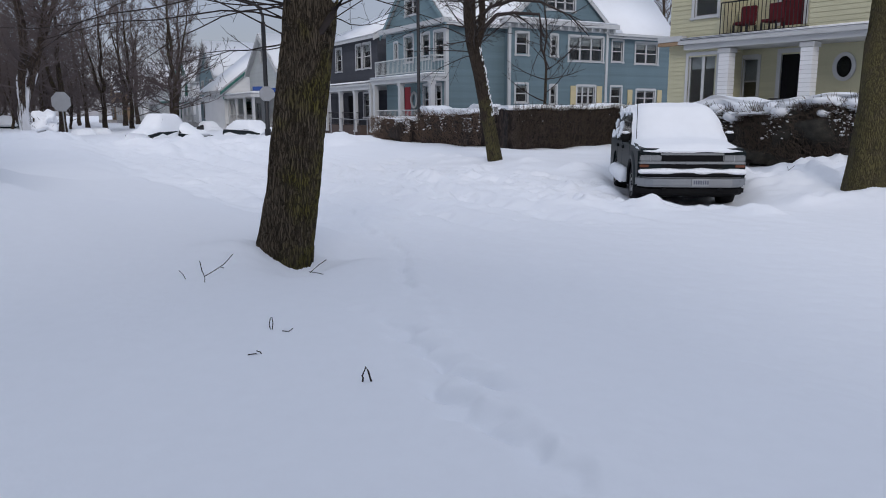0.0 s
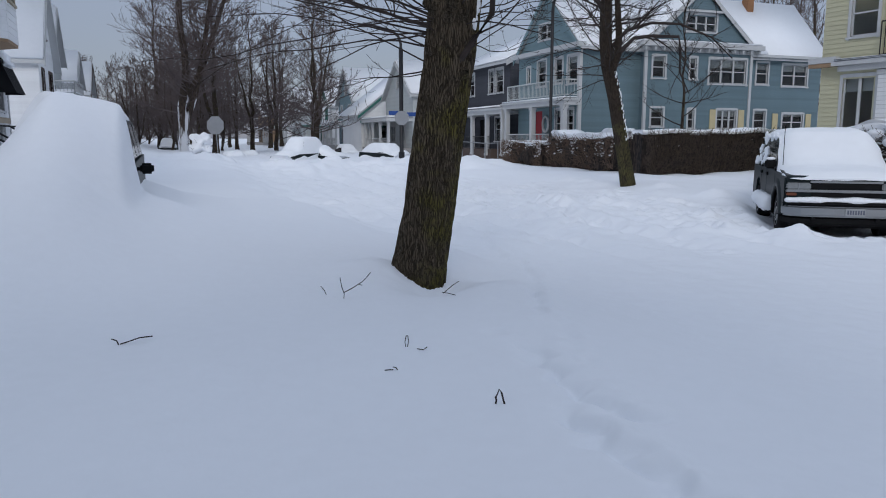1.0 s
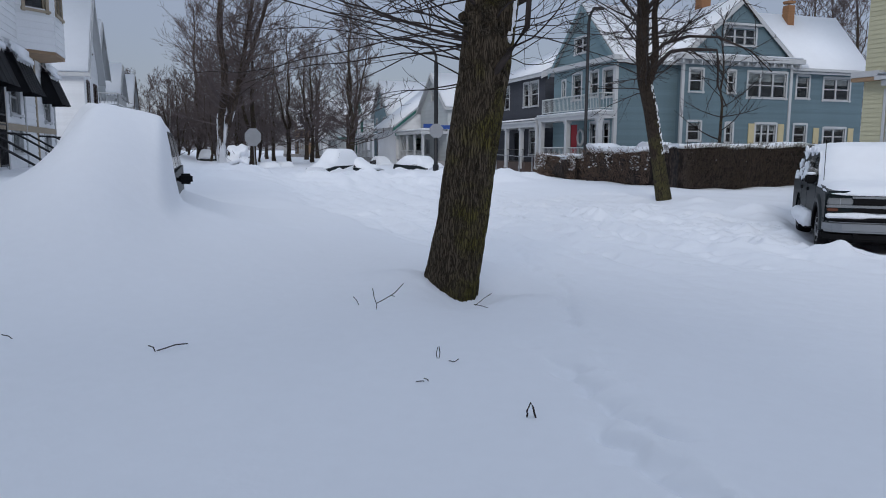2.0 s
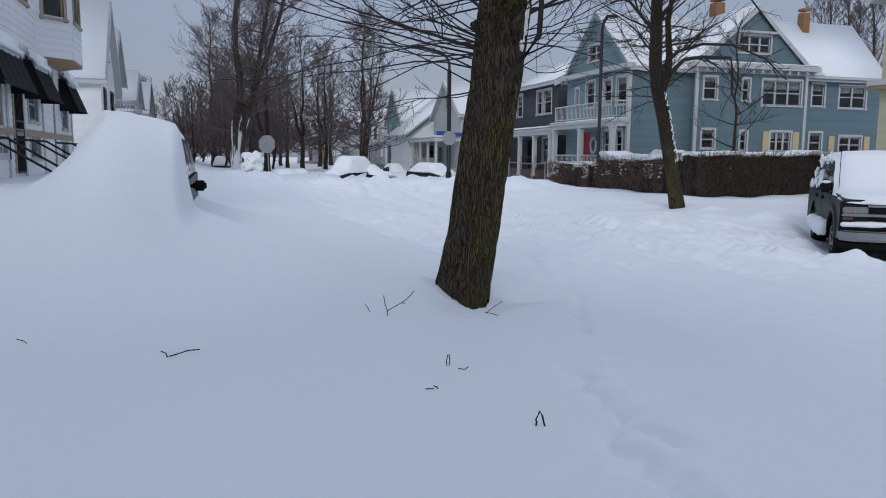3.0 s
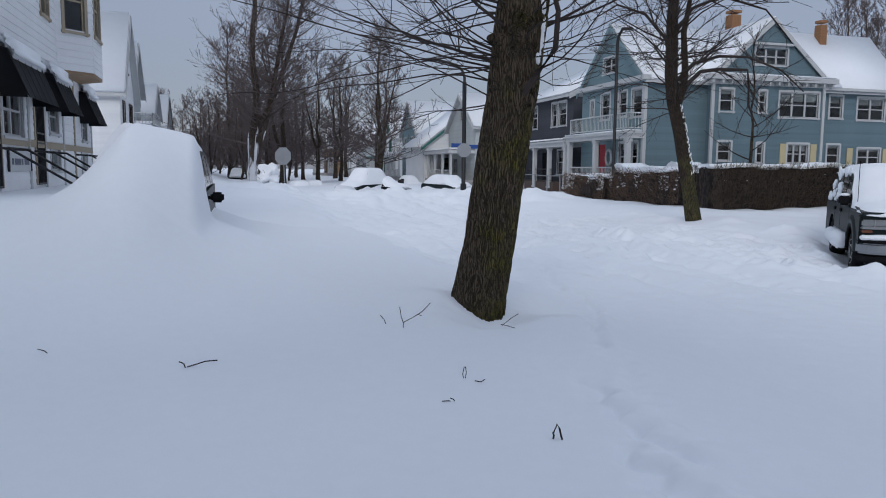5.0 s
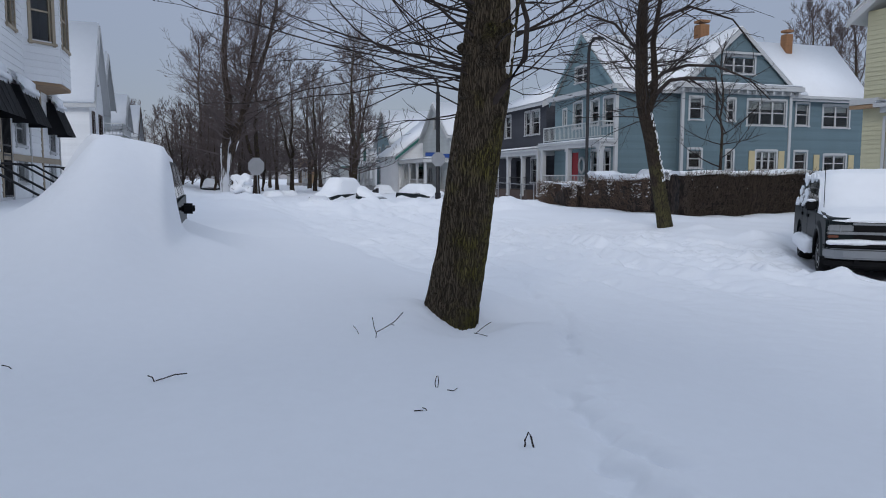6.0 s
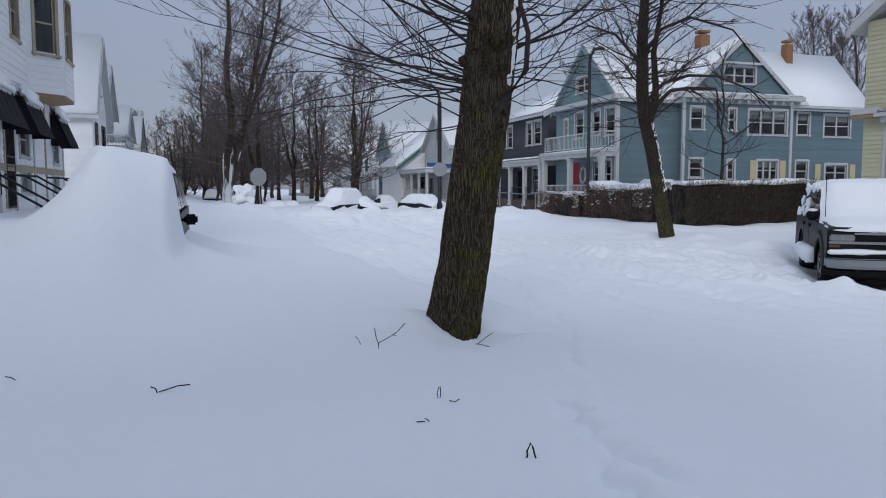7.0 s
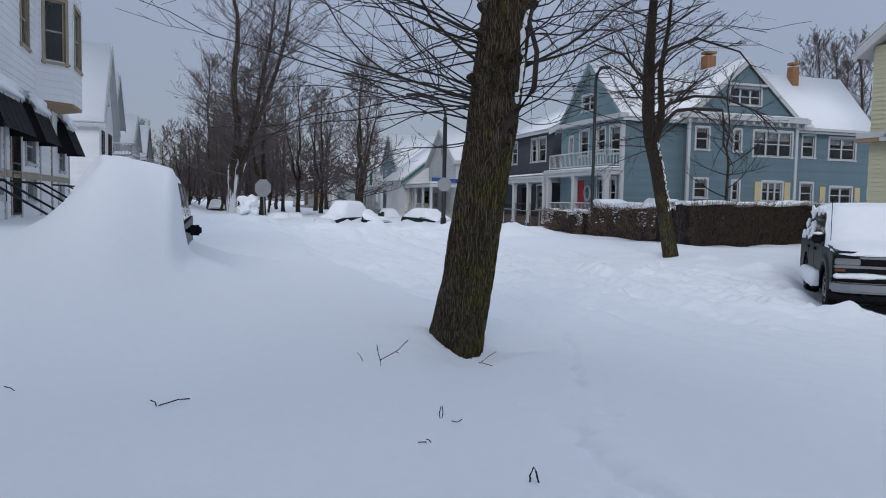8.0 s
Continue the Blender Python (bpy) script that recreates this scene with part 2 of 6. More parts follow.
def link_mesh(name, me, material, parent=None, label="", smooth=False):
    if not me.materials:
        me.materials.append(material)
    if smooth:
        me.polygons.foreach_set("use_smooth", [True] * len(me.polygons))
    ob = new(name, me)
    ob.parent = parent
    return tagged(ob, label)


def from_lists(name, verts, faces, material, parent=None, label="", smooth=True):
    me = bpy.data.meshes.new(name)
    me.from_pydata(verts, [], faces)
    me.update()
    return link_mesh(name, me, material, parent, label, smooth)


def thing(name, m, label, category, group="", kind=""):
    ob = new(name)
    ob.empty_display_size = 0.2
    ob.matrix_world = m
    return tagged(ob, label, category, group, kind)


def hexa(bm, pts):
    """A block of eight corners: four below, four above, in the same turn."""
    v = [bm.verts.new(p) for p in pts]
    for f in ((3, 2, 1, 0), (4, 5, 6, 7), (0, 1, 5, 4), (1, 2, 6, 5), (2, 3, 7, 6), (3, 0, 4, 7)):
        bm.faces.new([v[i] for i in f])
    return v


def box(bm, x0, x1, y0, y1, z0, z1):
    return hexa(bm, [(x0, y0, z0), (x1, y0, z0), (x1, y1, z0), (x0, y1, z0), (x0, y0, z1), (x1, y0, z1), (x1, y1, z1), (x0, y1, z1)])


def boxes(*rows):
    bm = bmesh.new()
    for r in rows:
        box(bm, *r)
    return bm


def bevelled(bm, width, segments=2):
    bmesh.ops.bevel(bm, geom=bm.edges[:], offset=width, segments=segments, affect="EDGES", clamp_overlap=True)
    return bm


def prism(bm, poly, axis, a, b):
    """A polygon of (p, q) pushed along an axis from a to b; axis x: (y, z), y: (x, z), z: (x, y)."""
    def at(p, q, r):
        return {"x": (r, p, q), "y": (p, r, q), "z": (p, q, r)}[axis]
    lo, hi = [bm.verts.new(at(p, q, a)) for p, q in poly], [bm.verts.new(at(p, q, b)) for p, q in poly]
    n = len(poly)
    bm.faces.new(lo), bm.faces.new(hi[::-1])
    for i in range(n):
        bm.faces.new((lo[i], hi[i], hi[(i + 1) % n], lo[(i + 1) % n]))
    bmesh.ops.recalc_face_normals(bm, faces=bm.faces[:])
    return bm


def tube(verts, faces, pts, radii, sides=6):
    """Adds a tapering tube along pts to the lists."""
    pts = [Vector(p) for p in pts]
    start, up = len(verts), Vector((0.31, 0.17, 0.93))
    for i, p in enumerate(pts):
        d = (pts[min(i + 1, len(pts) - 1)] - pts[max(i - 1, 0)]).normalized()
        a = d.cross(up if abs(d.dot(up)) < 0.95 else Vector((1, 0, 0))).normalized()
        b = d.cross(a)
        r = radii[i]
        for k in range(sides):
            w = 2 * math.pi * k / sides
            verts.append(tuple(p + r * (math.cos(w) * a + math.sin(w) * b)))
        if i:
            lo, hi = start + (i - 1) * sides, start + i * sides
            for k in range(sides):
                faces.append((lo + k, lo + (k + 1) % sides, hi + (k + 1) % sides, hi + k))
    faces.append(tuple(range(start, start + sides)))
    faces.append(tuple(range(start + (len(pts) - 1) * sides, start + len(pts) * sides))[::-1])


def tube_part(name, runs, material, parent, label="", sides=6):
    verts, faces = [], []
    for pts, r in runs:
        tube(verts, faces, pts, [r] * len(pts), sides)
    return from_lists(name, verts, faces, material, parent, label)


def disc_ring(bm, rows, axis="x", sides=20):
    """A turned shape: rows of (place on the axis, radius)."""
    rings = []
    for c, r in rows:
        ring = []
        for k in range(sides):
            w = 2 * math.pi * k / sides
            p, q = r * math.cos(w), r * math.sin(w)
            ring.append(bm.verts.new({"x": (c, p, q), "y": (p, c, q), "z": (p, q, c)}[axis]))
        rings.append(ring)
    for a, b in zip(rings, rings[1:]):
        for k in range(sides):
            bm.faces.new((a[k], a[(k + 1) % sides], b[(k + 1) % sides], b[k]))
    bm.faces.new(rings[0]), bm.faces.new(rings[-1][::-1])
    bmesh.ops.recalc_face_normals(bm, faces=bm.faces[:])
    return bm


# The street runs along u, 30 degrees to the left of straight ahead; v goes across it to the right.
CU, SU = math.cos(radians(30)), math.sin(radians(30))


def at_uv(u, v, z=0.0):
    return Vector((v * CU - u * SU, v * SU + u * CU, z))


def to_uv(x, y):
    return -x * SU + y * CU, x * CU + y * SU


def placed(u, v, z=0.0, turn=0.0):
    p = at_uv(u, v, z)
    return pose(p.x, p.y, p.z, 0, 0, 30 + turn)


# ---- ground: one sheet of snow ----
def step(a, b, x):
    t = np.clip((x - a) / (b - a), 0, 1)
    return t * t * (3 - 2 * t)


def waves(x, y, scale, seed):
    """Soft uneven relief from a few crossed waves, about -1 to 1."""
    rng = np.random.RandomState(seed)
    out = np.zeros_like(x)
    for k in range(9):
        a, w, f = rng.uniform(0, 6.28), rng.uniform(0, 6.28), rng.uniform(0.5, 1.9) / scale
        out += np.sin((x * math.cos(a) + y * math.sin(a)) * f * 6.28 + w + 1.3 * np.sin((x * math.sin(a) - y * math.cos(a)) * f * 2.9 + w * 2))
    return out / 4.0


rng = np.random.RandomState(5)
PRINTS = []
# scuffed furrows of a trail that leads past the near tree to the foreground
FURROWS = [[(-2.4, 15.0), (-1.5, 12.4), (-1.02, 10.09), (-0.68, 9.6), (-0.43, 8.47), (-0.36, 7.4), (-0.33, 6.43), (-0.25, 5.7)],
           [(-0.30, 4.75), (-0.21, 4.43), (-0.08, 4.18), (0.03, 3.91), (0.14, 3.75), (0.25, 3.57), (0.40, 3.52)],
           [(-0.02, 3.62), (0.05, 3.43), (0.15, 3.22), (0.24, 3.11), (0.33, 2.99), (0.39, 2.83), (0.52, 2.55)]]
for line in FURROWS:
    for a, b in zip(line, line[1:]):
        n = max(1, int(math.hypot(b[0] - a[0], b[1] - a[1]) / 0.40))
        for k in range(n):
            f = (k + rng.uniform(-0.2, 0.2)) / n
            PRINTS.append((a[0] + (b[0] - a[0]) * f + rng.uniform(0.0, 0.16), a[1] + (b[1] - a[1]) * f, rng.uniform(0.07, 0.12), rng.uniform(0.003, 0.010)))
for x, y in ((-0.05, 5.38), (0.02, 4.79), (0.0, 5.05), (-0.16, 5.5), (0.12, 4.45), (-0.52, 5.02), (-0.3, 9.0), (-0.2, 7.9), (-0.1, 6.9)):
    PRINTS.append((x, y, 0.10, 0.016))
# trampled snow round the parked car and along the road
for k in range(430):
    u, v = 8.5 + 15 * rng.beta(1.3, 1.3), 12.0 - 7.2 * rng.beta(1.2, 1.8)
    p = at_uv(u, v)
    PRINTS.append((p.x, p.y, rng.uniform(0.08, 0.19), rng.uniform(0.03, 0.10)))
for k in range(120):
    u, v = rng.uniform(14, 32), rng.uniform(3.4, 9.5)
    p = at_uv(u, v)
    PRINTS.append((p.x, p.y, rng.uniform(0.10, 0.25), rng.uniform(0.03, 0.09)))
LUMPS = []
for k in range(150):
    u, v = rng.uniform(10.0, 23), rng.uniform(7.0, 13.5)
    p = at_uv(u, v)
    LUMPS.append((p.x, p.y, rng.uniform(0.12, 0.4), rng.uniform(0.03, 0.10)))
for x, y, r, h in ((3.75, 12.75, 0.3, 0.16), (3.4, 12.9, 0.3, 0.12), (6.9, 14.6, 1.0, 0.12), (6.5, 12.9, 0.45, 0.14), (7.4, 12.6, 0.5, 0.12), (2.6, 13.3, 0.5, 0.15), (6.4, 15.6, 1.0, 0.14), (5.3, 12.2, 0.35, 0.12), (8.8, 15.4, 1.3, 0.24), (9.4, 14.2, 1.2, 0.3), (8.2, 16.6, 1.1, 0.2), (7.6, 15.2, 0.7, 0.15)):
    LUMPS.append((x, y, r, h))


def soft_profile(points, width):
    """Heights of a smooth section through rounded points, on the even grid DRIFT_V."""
    z = np.interp(DRIFT_V, [p[0] for p in points], [p[1] for p in points])
    k = np.exp(-np.linspace(-2.5, 2.5, 2 * int(2.5 * width / 0.02) + 1) ** 2 / 2)
    pad = len(k) // 2
    return np.convolve(np.pad(z, pad, mode="edge"), k / k.sum(), mode="valid")


# sections across the drift: steep against the van, and flowing out before it
DRIFT_V = np.arange(-6, 5, 0.02)
DRIFT_SHARP = soft_profile([(-6, 1.1), (-3.0, 1.13), (-2.45, 1.18), (-2.1, 1.38), (-1.82, 1.74), (-1.63, 2.06), (-1.46, 2.29), (-1.22, 2.25), (-0.84, 2.15), (-0.56, 2.06), (-0.47, 0.92), (0.3, 0.62), (1.2, 0.45), (2.4, 0.32), (5, 0.2)], 0.05)
DRIFT_BLUNT = soft_profile([(-6, 1.05), (-3.0, 1.12), (-2.4, 1.28), (-1.6, 1.95), (-1.15, 1.9), (-0.66, 1.25), (-0.2, 0.85), (0.6, 0.64), (1.4, 0.48), (2.4, 0.34), (5, 0.2)], 0.2)


def snow_height(x, y):
    x, y = np.asarray(x, float), np.asarray(y, float)
    u, v = to_uv(x, y)
    edge = 3.5 - 1.1 * step(8, 14, u) + 0.22 * waves(u, u * 0 + 3, 6.0, 3)
    lawn = 1 - step(edge - 0.7, edge + 1.0, v)
    z = lawn * (0.292 + 0.012 * waves(x, y, 5.0, 7))
    z += 0.10 * step(2.5, 9, -v) * lawn
    # the road: packed, rutted along the street
    road = (1 - lawn) * (1 - step(10.5, 12.5, v))
    rut = np.exp(-((v - 6.0) / 0.28) ** 2) + np.exp(-((v - 7.6) / 0.28) ** 2) + 0.7 * np.exp(-((v - 8.8) / 0.22) ** 2)
    z += road * (-0.13 * rut * step(6, 12, u) + step(6, 12, u) * 0.06 * waves(u * 0.3, v, 0.9, 11) + (0.3 + 0.7 * step(6, 12, u)) * 0.022 * waves(x, y, 0.7, 13) + 0.004 * waves(x, y, 0.3, 14))
    # the far lawn and the ploughed bank at the crossing
    far = step(11.0, 13.5, v)
    z += far * (0.22 + 0.05 * waves(x, y, 3.0, 17))
    z += 0.48 * step(14.6, 18.5, v) * (1 - step(13.5, 18, u))
    bank = np.exp(-((u - 33.5 + 0.4 * waves(v, u * 0, 7.0, 19)) / 2.4) ** 2) * (step(-6, 0, v)) * (1 - step(13, 17, v))
    z += bank * (0.55 + 0.16 * waves(x, y, 2.6, 23) + 0.07 * waves(x, y, 0.9, 29))
    z += 0.25 * step(34, 40, u) * (1 - far * 0.6)
    # drift round the near tree: heaped on the weather side, scoured out in its lee
    dx, dy = x + 1.62, y - 7.3
    rr = np.hypot(dx, dy)
    z += 0.16 * np.exp(-((dx + 0.36) ** 2 + (dy + 0.12) ** 2) / 0.16) - 0.23 * np.exp(-((dx - 0.40) ** 2 / 0.14 + (dy + 0.42) ** 2 / 0.30)) - 0.03 * np.exp(-(rr / 0.6) ** 4)
    z -= 0.15 * np.exp(-((dx - 0.68) ** 2 / 0.16 + (dy - 0.52) ** 2 / 0.22))
    z += 0.07 * np.exp(-((dx - 0.78) ** 2 / 0.12 + (dy + 0.75) ** 2 / 0.12)) + 0.012 * waves(x, y, 0.28, 41) * np.exp(-(rr / 0.55) ** 2)
    # the yard rises to the houses; the great drift buries the parked van
    z += 0.74 * step(0.3, 4.2, -v) * step(3, 11, u)
    blunt = np.clip((11.3 - u) / 2.2, 0, 1)
    heap = np.interp(v, DRIFT_V, DRIFT_SHARP) * (1 - blunt) + np.interp(v, DRIFT_V, DRIFT_BLUNT) * blunt
    heap = np.where(u > 11.3, np.interp(v + 0.14, DRIFT_V, DRIFT_SHARP), heap)
    roll = step(5.2, 11.25, u) ** 1.35 * (1 - step(14.8, 17.8, u)) * step(-5.0, -3.2, v) * (1 - step(2.2, 3.6, v))
    z = z * (1 - roll) + heap * roll * (1 + 0.012 * waves(x, y, 1.6, 31))
    # furrows: a shallow groove with a low rim on its right
    for line in FURROWS:
        for (ax, ay), (bx, by) in zip(line, line[1:]):
            near = (np.abs(x - (ax + bx) / 2) < 0.6 + abs(ax - bx) / 2) & (np.abs(y - (ay + by) / 2) < 0.6 + abs(ay - by) / 2)
            if near.any():
                ln = math.hypot(bx - ax, by - ay)
                ex, ey = (bx - ax) / ln, (by - ay) / ln
                px, py = x[near] - ax, y[near] - ay
                along = px * ex + py * ey
                off = py * ex - px * ey + 0.05 * waves(x[near], y[near], 0.5, 43)
                inside = np.clip(1 - np.maximum(-along, along - ln) / 0.1, 0, 1)
                z[near] += inside * (-0.032 * np.exp(-(off / 0.055) ** 2) + 0.018 * np.exp(-((off - 0.13) / 0.08) ** 2))
    for px, py, r, h in PRINTS:
        near = (np.abs(x - px) < 3 * r) & (np.abs(y - py) < 3 * r)
        if near.any():
            d2 = ((x[near] - px) ** 2 + (y[near] - py) ** 2) / r ** 2
            z[near] += h * (-1.15 * np.exp(-d2 * 1.6) + 0.45 * np.exp(-(np.sqrt(d2) - 1.25) ** 2 * 5))
    for px, py, r, h in LUMPS:
        near = (np.abs(x - px) < 3 * r) & (np.abs(y - py) < 3 * r)
        if near.any():
            d2 = ((x[near] - px) ** 2 + (y[near] - py) ** 2) / r ** 2
            z[near] += h * np.exp(-d2 ** 1.2) * (1 + 0.3 * waves(x[near], y[near], 0.55, 37))
    # dug out and trodden down round the parked car
    ca, sa = math.cos(radians(7)), math.sin(radians(7))
    cx, cy = (x - 4.62) * ca - (y - 13.72) * sa, (x - 4.62) * sa + (y - 13.72) * ca
    hole = (1 - step(0.75, 1.5, np.abs(cx))) * step(-0.75, -0.1, cy) * (1 - step(5.0, 6.0, cy))
    z = z * (1 - hole) + hole * np.minimum(z, -0.12)
    # the plain stays level far out
    return z * (1 - step(120, 200, np.hypot(x, y)))


def snow_z(x, y):
    return float(snow_height(np.array([x]), np.array([y]))[0])


def build_ground():
    angles = np.concatenate([np.arange(-38, 54, 0.26), np.arange(54, 322, 3.0)])
    radii = np.concatenate([np.geomspace(0.4, 2.0, 40)[:-1], np.geomspace(2.0, 36.0, 620)[:-1], np.geomspace(36.0, 900.0, 150)])
    a, r = np.radians(angles)[None, :], radii[:, None]
    x, y = -r * np.sin(a), r * np.cos(a)
    z = snow_height(x.ravel(), y.ravel())
    verts = np.column_stack([x.ravel(), y.ravel(), z]).tolist()
    n, m = len(radii), len(angles)
    i, j = np.meshgrid(np.arange(n - 1), np.arange(m), indexing="ij")
    j2 = (j + 1) % m
    faces = np.column_stack([(i * m + j).ravel(), (i * m + j2).ravel(), ((i + 1) * m + j2).ravel(), ((i + 1) * m + j).ravel()])[:, ::-1].tolist()
    faces.append(list(range(m)))
    ob = from_lists("ground", verts, faces, SNOW)
    tagged(ob, "deep smooth snow over lawn and street with footprints", "ground", kind="structure")


build_ground()


# ---- houses ----
class Wall:
    """A wall seen from outside: o its left foot, d the way along it; outside lies to the right of d."""

    def __init__(self, house, o, d, length, z0, z1, material, top=None, openings=(), lap=0.16, thick=0.18, boards=True):
        d = Vector((*d, 0)).normalized()
        self.house, self.o, self.d, self.n = house, Vector((*o, 0)), d, Vector((d.y, -d.x, 0))
        self.length, self.z0, self.z1, self.top = length, z0, z1, top or (lambda z: (0.0, length))
        self.openings, self.material = list(openings), material
        self.backing(thick)
        if boards:
            self.boards(lap)

    def p(self, s, z, out=0.0):
        q = self.o + self.d * s + self.n * out
        return (q.x, q.y, z)

    def block(self, bm, s0, s1, z0, z1, out0, out1):
        lo, hi = (s0, s1) if not isinstance(s0, tuple) else (s0[0], s1[0]), (s0, s1) if not isinstance(s0, tuple) else (s0[1], s1[1])
        return hexa(bm, [self.p(lo[0], z0, out1), self.p(lo[1], z0, out1), self.p(lo[1], z0, out0), self.p(lo[0], z0, out0),
                         self.p(hi[0], z1, out1), self.p(hi[1], z1, out1), self.p(hi[1], z1, out0), self.p(hi[0], z1, out0)])

    def gaps(self, z):
        cuts = sorted((a, b) for a, b, c, e in self.openings if c < z < e)
        l, r = self.top(z)
        out = []
        for a, b in cuts:
            if a > l:
                out.append((l, min(a, r)))
            l = max(l, b)
        if r > l:
            out.append((l, r))
        return [g for g in out if g[1] - g[0] > 0.02]

    def backing(self, thick):
        bm = bmesh.new()
        levels = sorted({self.z0, self.z1, *[z for o in self.openings for z in o[2:] if self.z0 < z < self.z1]})
        for a, b in zip(levels, levels[1:]):
            n = max(1, int((b - a) / 0.5)) if self.top(a) != self.top(b) else 1
            for k in range(n):
                za, zb = a + (b - a) * k / n, a + (b - a) * (k + 1) / n
                la, ra = self.top(za)
                lb, rb = self.top(zb)
                cuts = sorted({q for o in self.openings for q in o[:2]})
                for g0, g1 in [(p, q) for h0, h1 in self.gaps((za + zb) / 2) for e in [[h0, *[c for c in cuts if h0 + 0.01 < c < h1 - 0.01], h1]] for p, q in zip(e, e[1:])]:
                    ml, mr = self.top((za + zb) / 2)
                    s0 = (la, lb) if abs(g0 - ml) < 1e-4 else (g0, g0)
                    s1 = (ra, rb) if abs(g1 - mr) < 1e-4 else (g1, g1)
                    if s1[0] - s0[0] > 0.005 or s1[1] - s0[1] > 0.005:
                        self.block(bm, s0, s1, za, zb, -thick, 0)
        bmesh.ops.remove_doubles(bm, verts=bm.verts[:], dist=0.0008)
        part("wall", bm, self.material, self.house)

    def boards(self, lap):
        made, z = {}, self.z0
        while z < self.z1 - 0.03:
            h = min(lap, self.z1 - z)
            for g0, g1 in self.gaps(z + h * 0.5):
                key = (round(g1 - g0, 2), round(h, 3))
                if key not in made:
                    bm = bmesh.new()
                    w = key[0]
                    hexa(bm, [(0, -0.024, 0), (w, -0.024, 0), (w, 0, 0), (0, 0, 0), (0, -0.006, h), (w, -0.006, h), (w, 0, h), (0, 0, h)])
                    me = bpy.data.meshes.new("board")
                    bm.to_mesh(me)
                    bm.free()
                    me.materials.append(self.material)
                    made[key] = me
                ob = new("board", made[key])
                ob.parent = self.house
                ob.matrix_basis = Matrix.Translation(self.p(g0, z, 0.004)) @ Euler((0, 0, math.atan2(self.d.y, self.d.x))).to_matrix().to_4x4()
            z += lap

    def window(self, s0, s1, z0, z1, lights=1, sash=True, casing=0.10, material=None, curtain=0.0, snow=False):
        """A framed window of several lights with glass, in the wall's opening of that size."""
        bm, m = bmesh.new(), material or TRIM
        c = casing
        for a, b, e, f in ((s0 - c, s0, z0 - c, z1 + c), (s1, s1 + c, z0 - c, z1 + c), (s0, s1, z1, z1 + c * 1.2)):
            self.block(bm, a, b, e, f, -0.10, 0.045)
        win = part("window", bm, m, self.house)
        bm = bmesh.new()
        self.block(bm, s0 - c * 1.3, s1 + c * 1.3, z0 - 0.07, z0, -0.10, 0.085)
        part("sill", bm, m, win)
        w = (s1 - s0) / lights
        for k in range(lights):
            a, b = s0 + w * k, s0 + w * (k + 1)
            bm = bmesh.new()
            for q in ((a, a + 0.05, z0, z1), (b - 0.05, b, z0, z1), (a, b, z0, z0 + 0.06), (a, b, z1 - 0.05, z1)) + (((a, b, (z0 + z1) / 2 - 0.025, (z0 + z1) / 2 + 0.025),) if sash else ()):
                self.block(bm, *q, -0.09, -0.03)
            part("sash", bm, m, win)
            bm = bmesh.new()
            self.block(bm, a + 0.04, b - 0.04, z0 + 0.04, z1 - 0.04, -0.07, -0.062)
            part("pane", bm, GLASS, win)
            if curtain:
                bm = bmesh.new()
                self.block(bm, a + 0.03, b - 0.03, z1 - (z1 - z0) * curtain, z1, -0.155, -0.15)
                part("curtain", bm, CURTAIN, win)
        return win

    def slab(self, name, rows, material, label=""):
        bm = bmesh.new()
        for r in rows:
            self.block(bm, *r)
        return part(name, bm, material, self.house, label)


def snow_sheet(name, quads, thick, m):
    """Snow lying on sloping faces: each quad of corners is thickened upward and its edges rounded."""
    bm = bmesh.new()
    for q in quads:
        hexa(bm, [*q, *[(x, y, z + thick) for x, y, z in q]])
    bevelled(bm, thick * 0.42, 2)
    ob = part(name, bm, SNOW_ROOF, None, "", True)
    ob.matrix_world = m
    return tagged(ob, "thick white snow lying on a roof", "snow", "snow on roofs", "stuff")


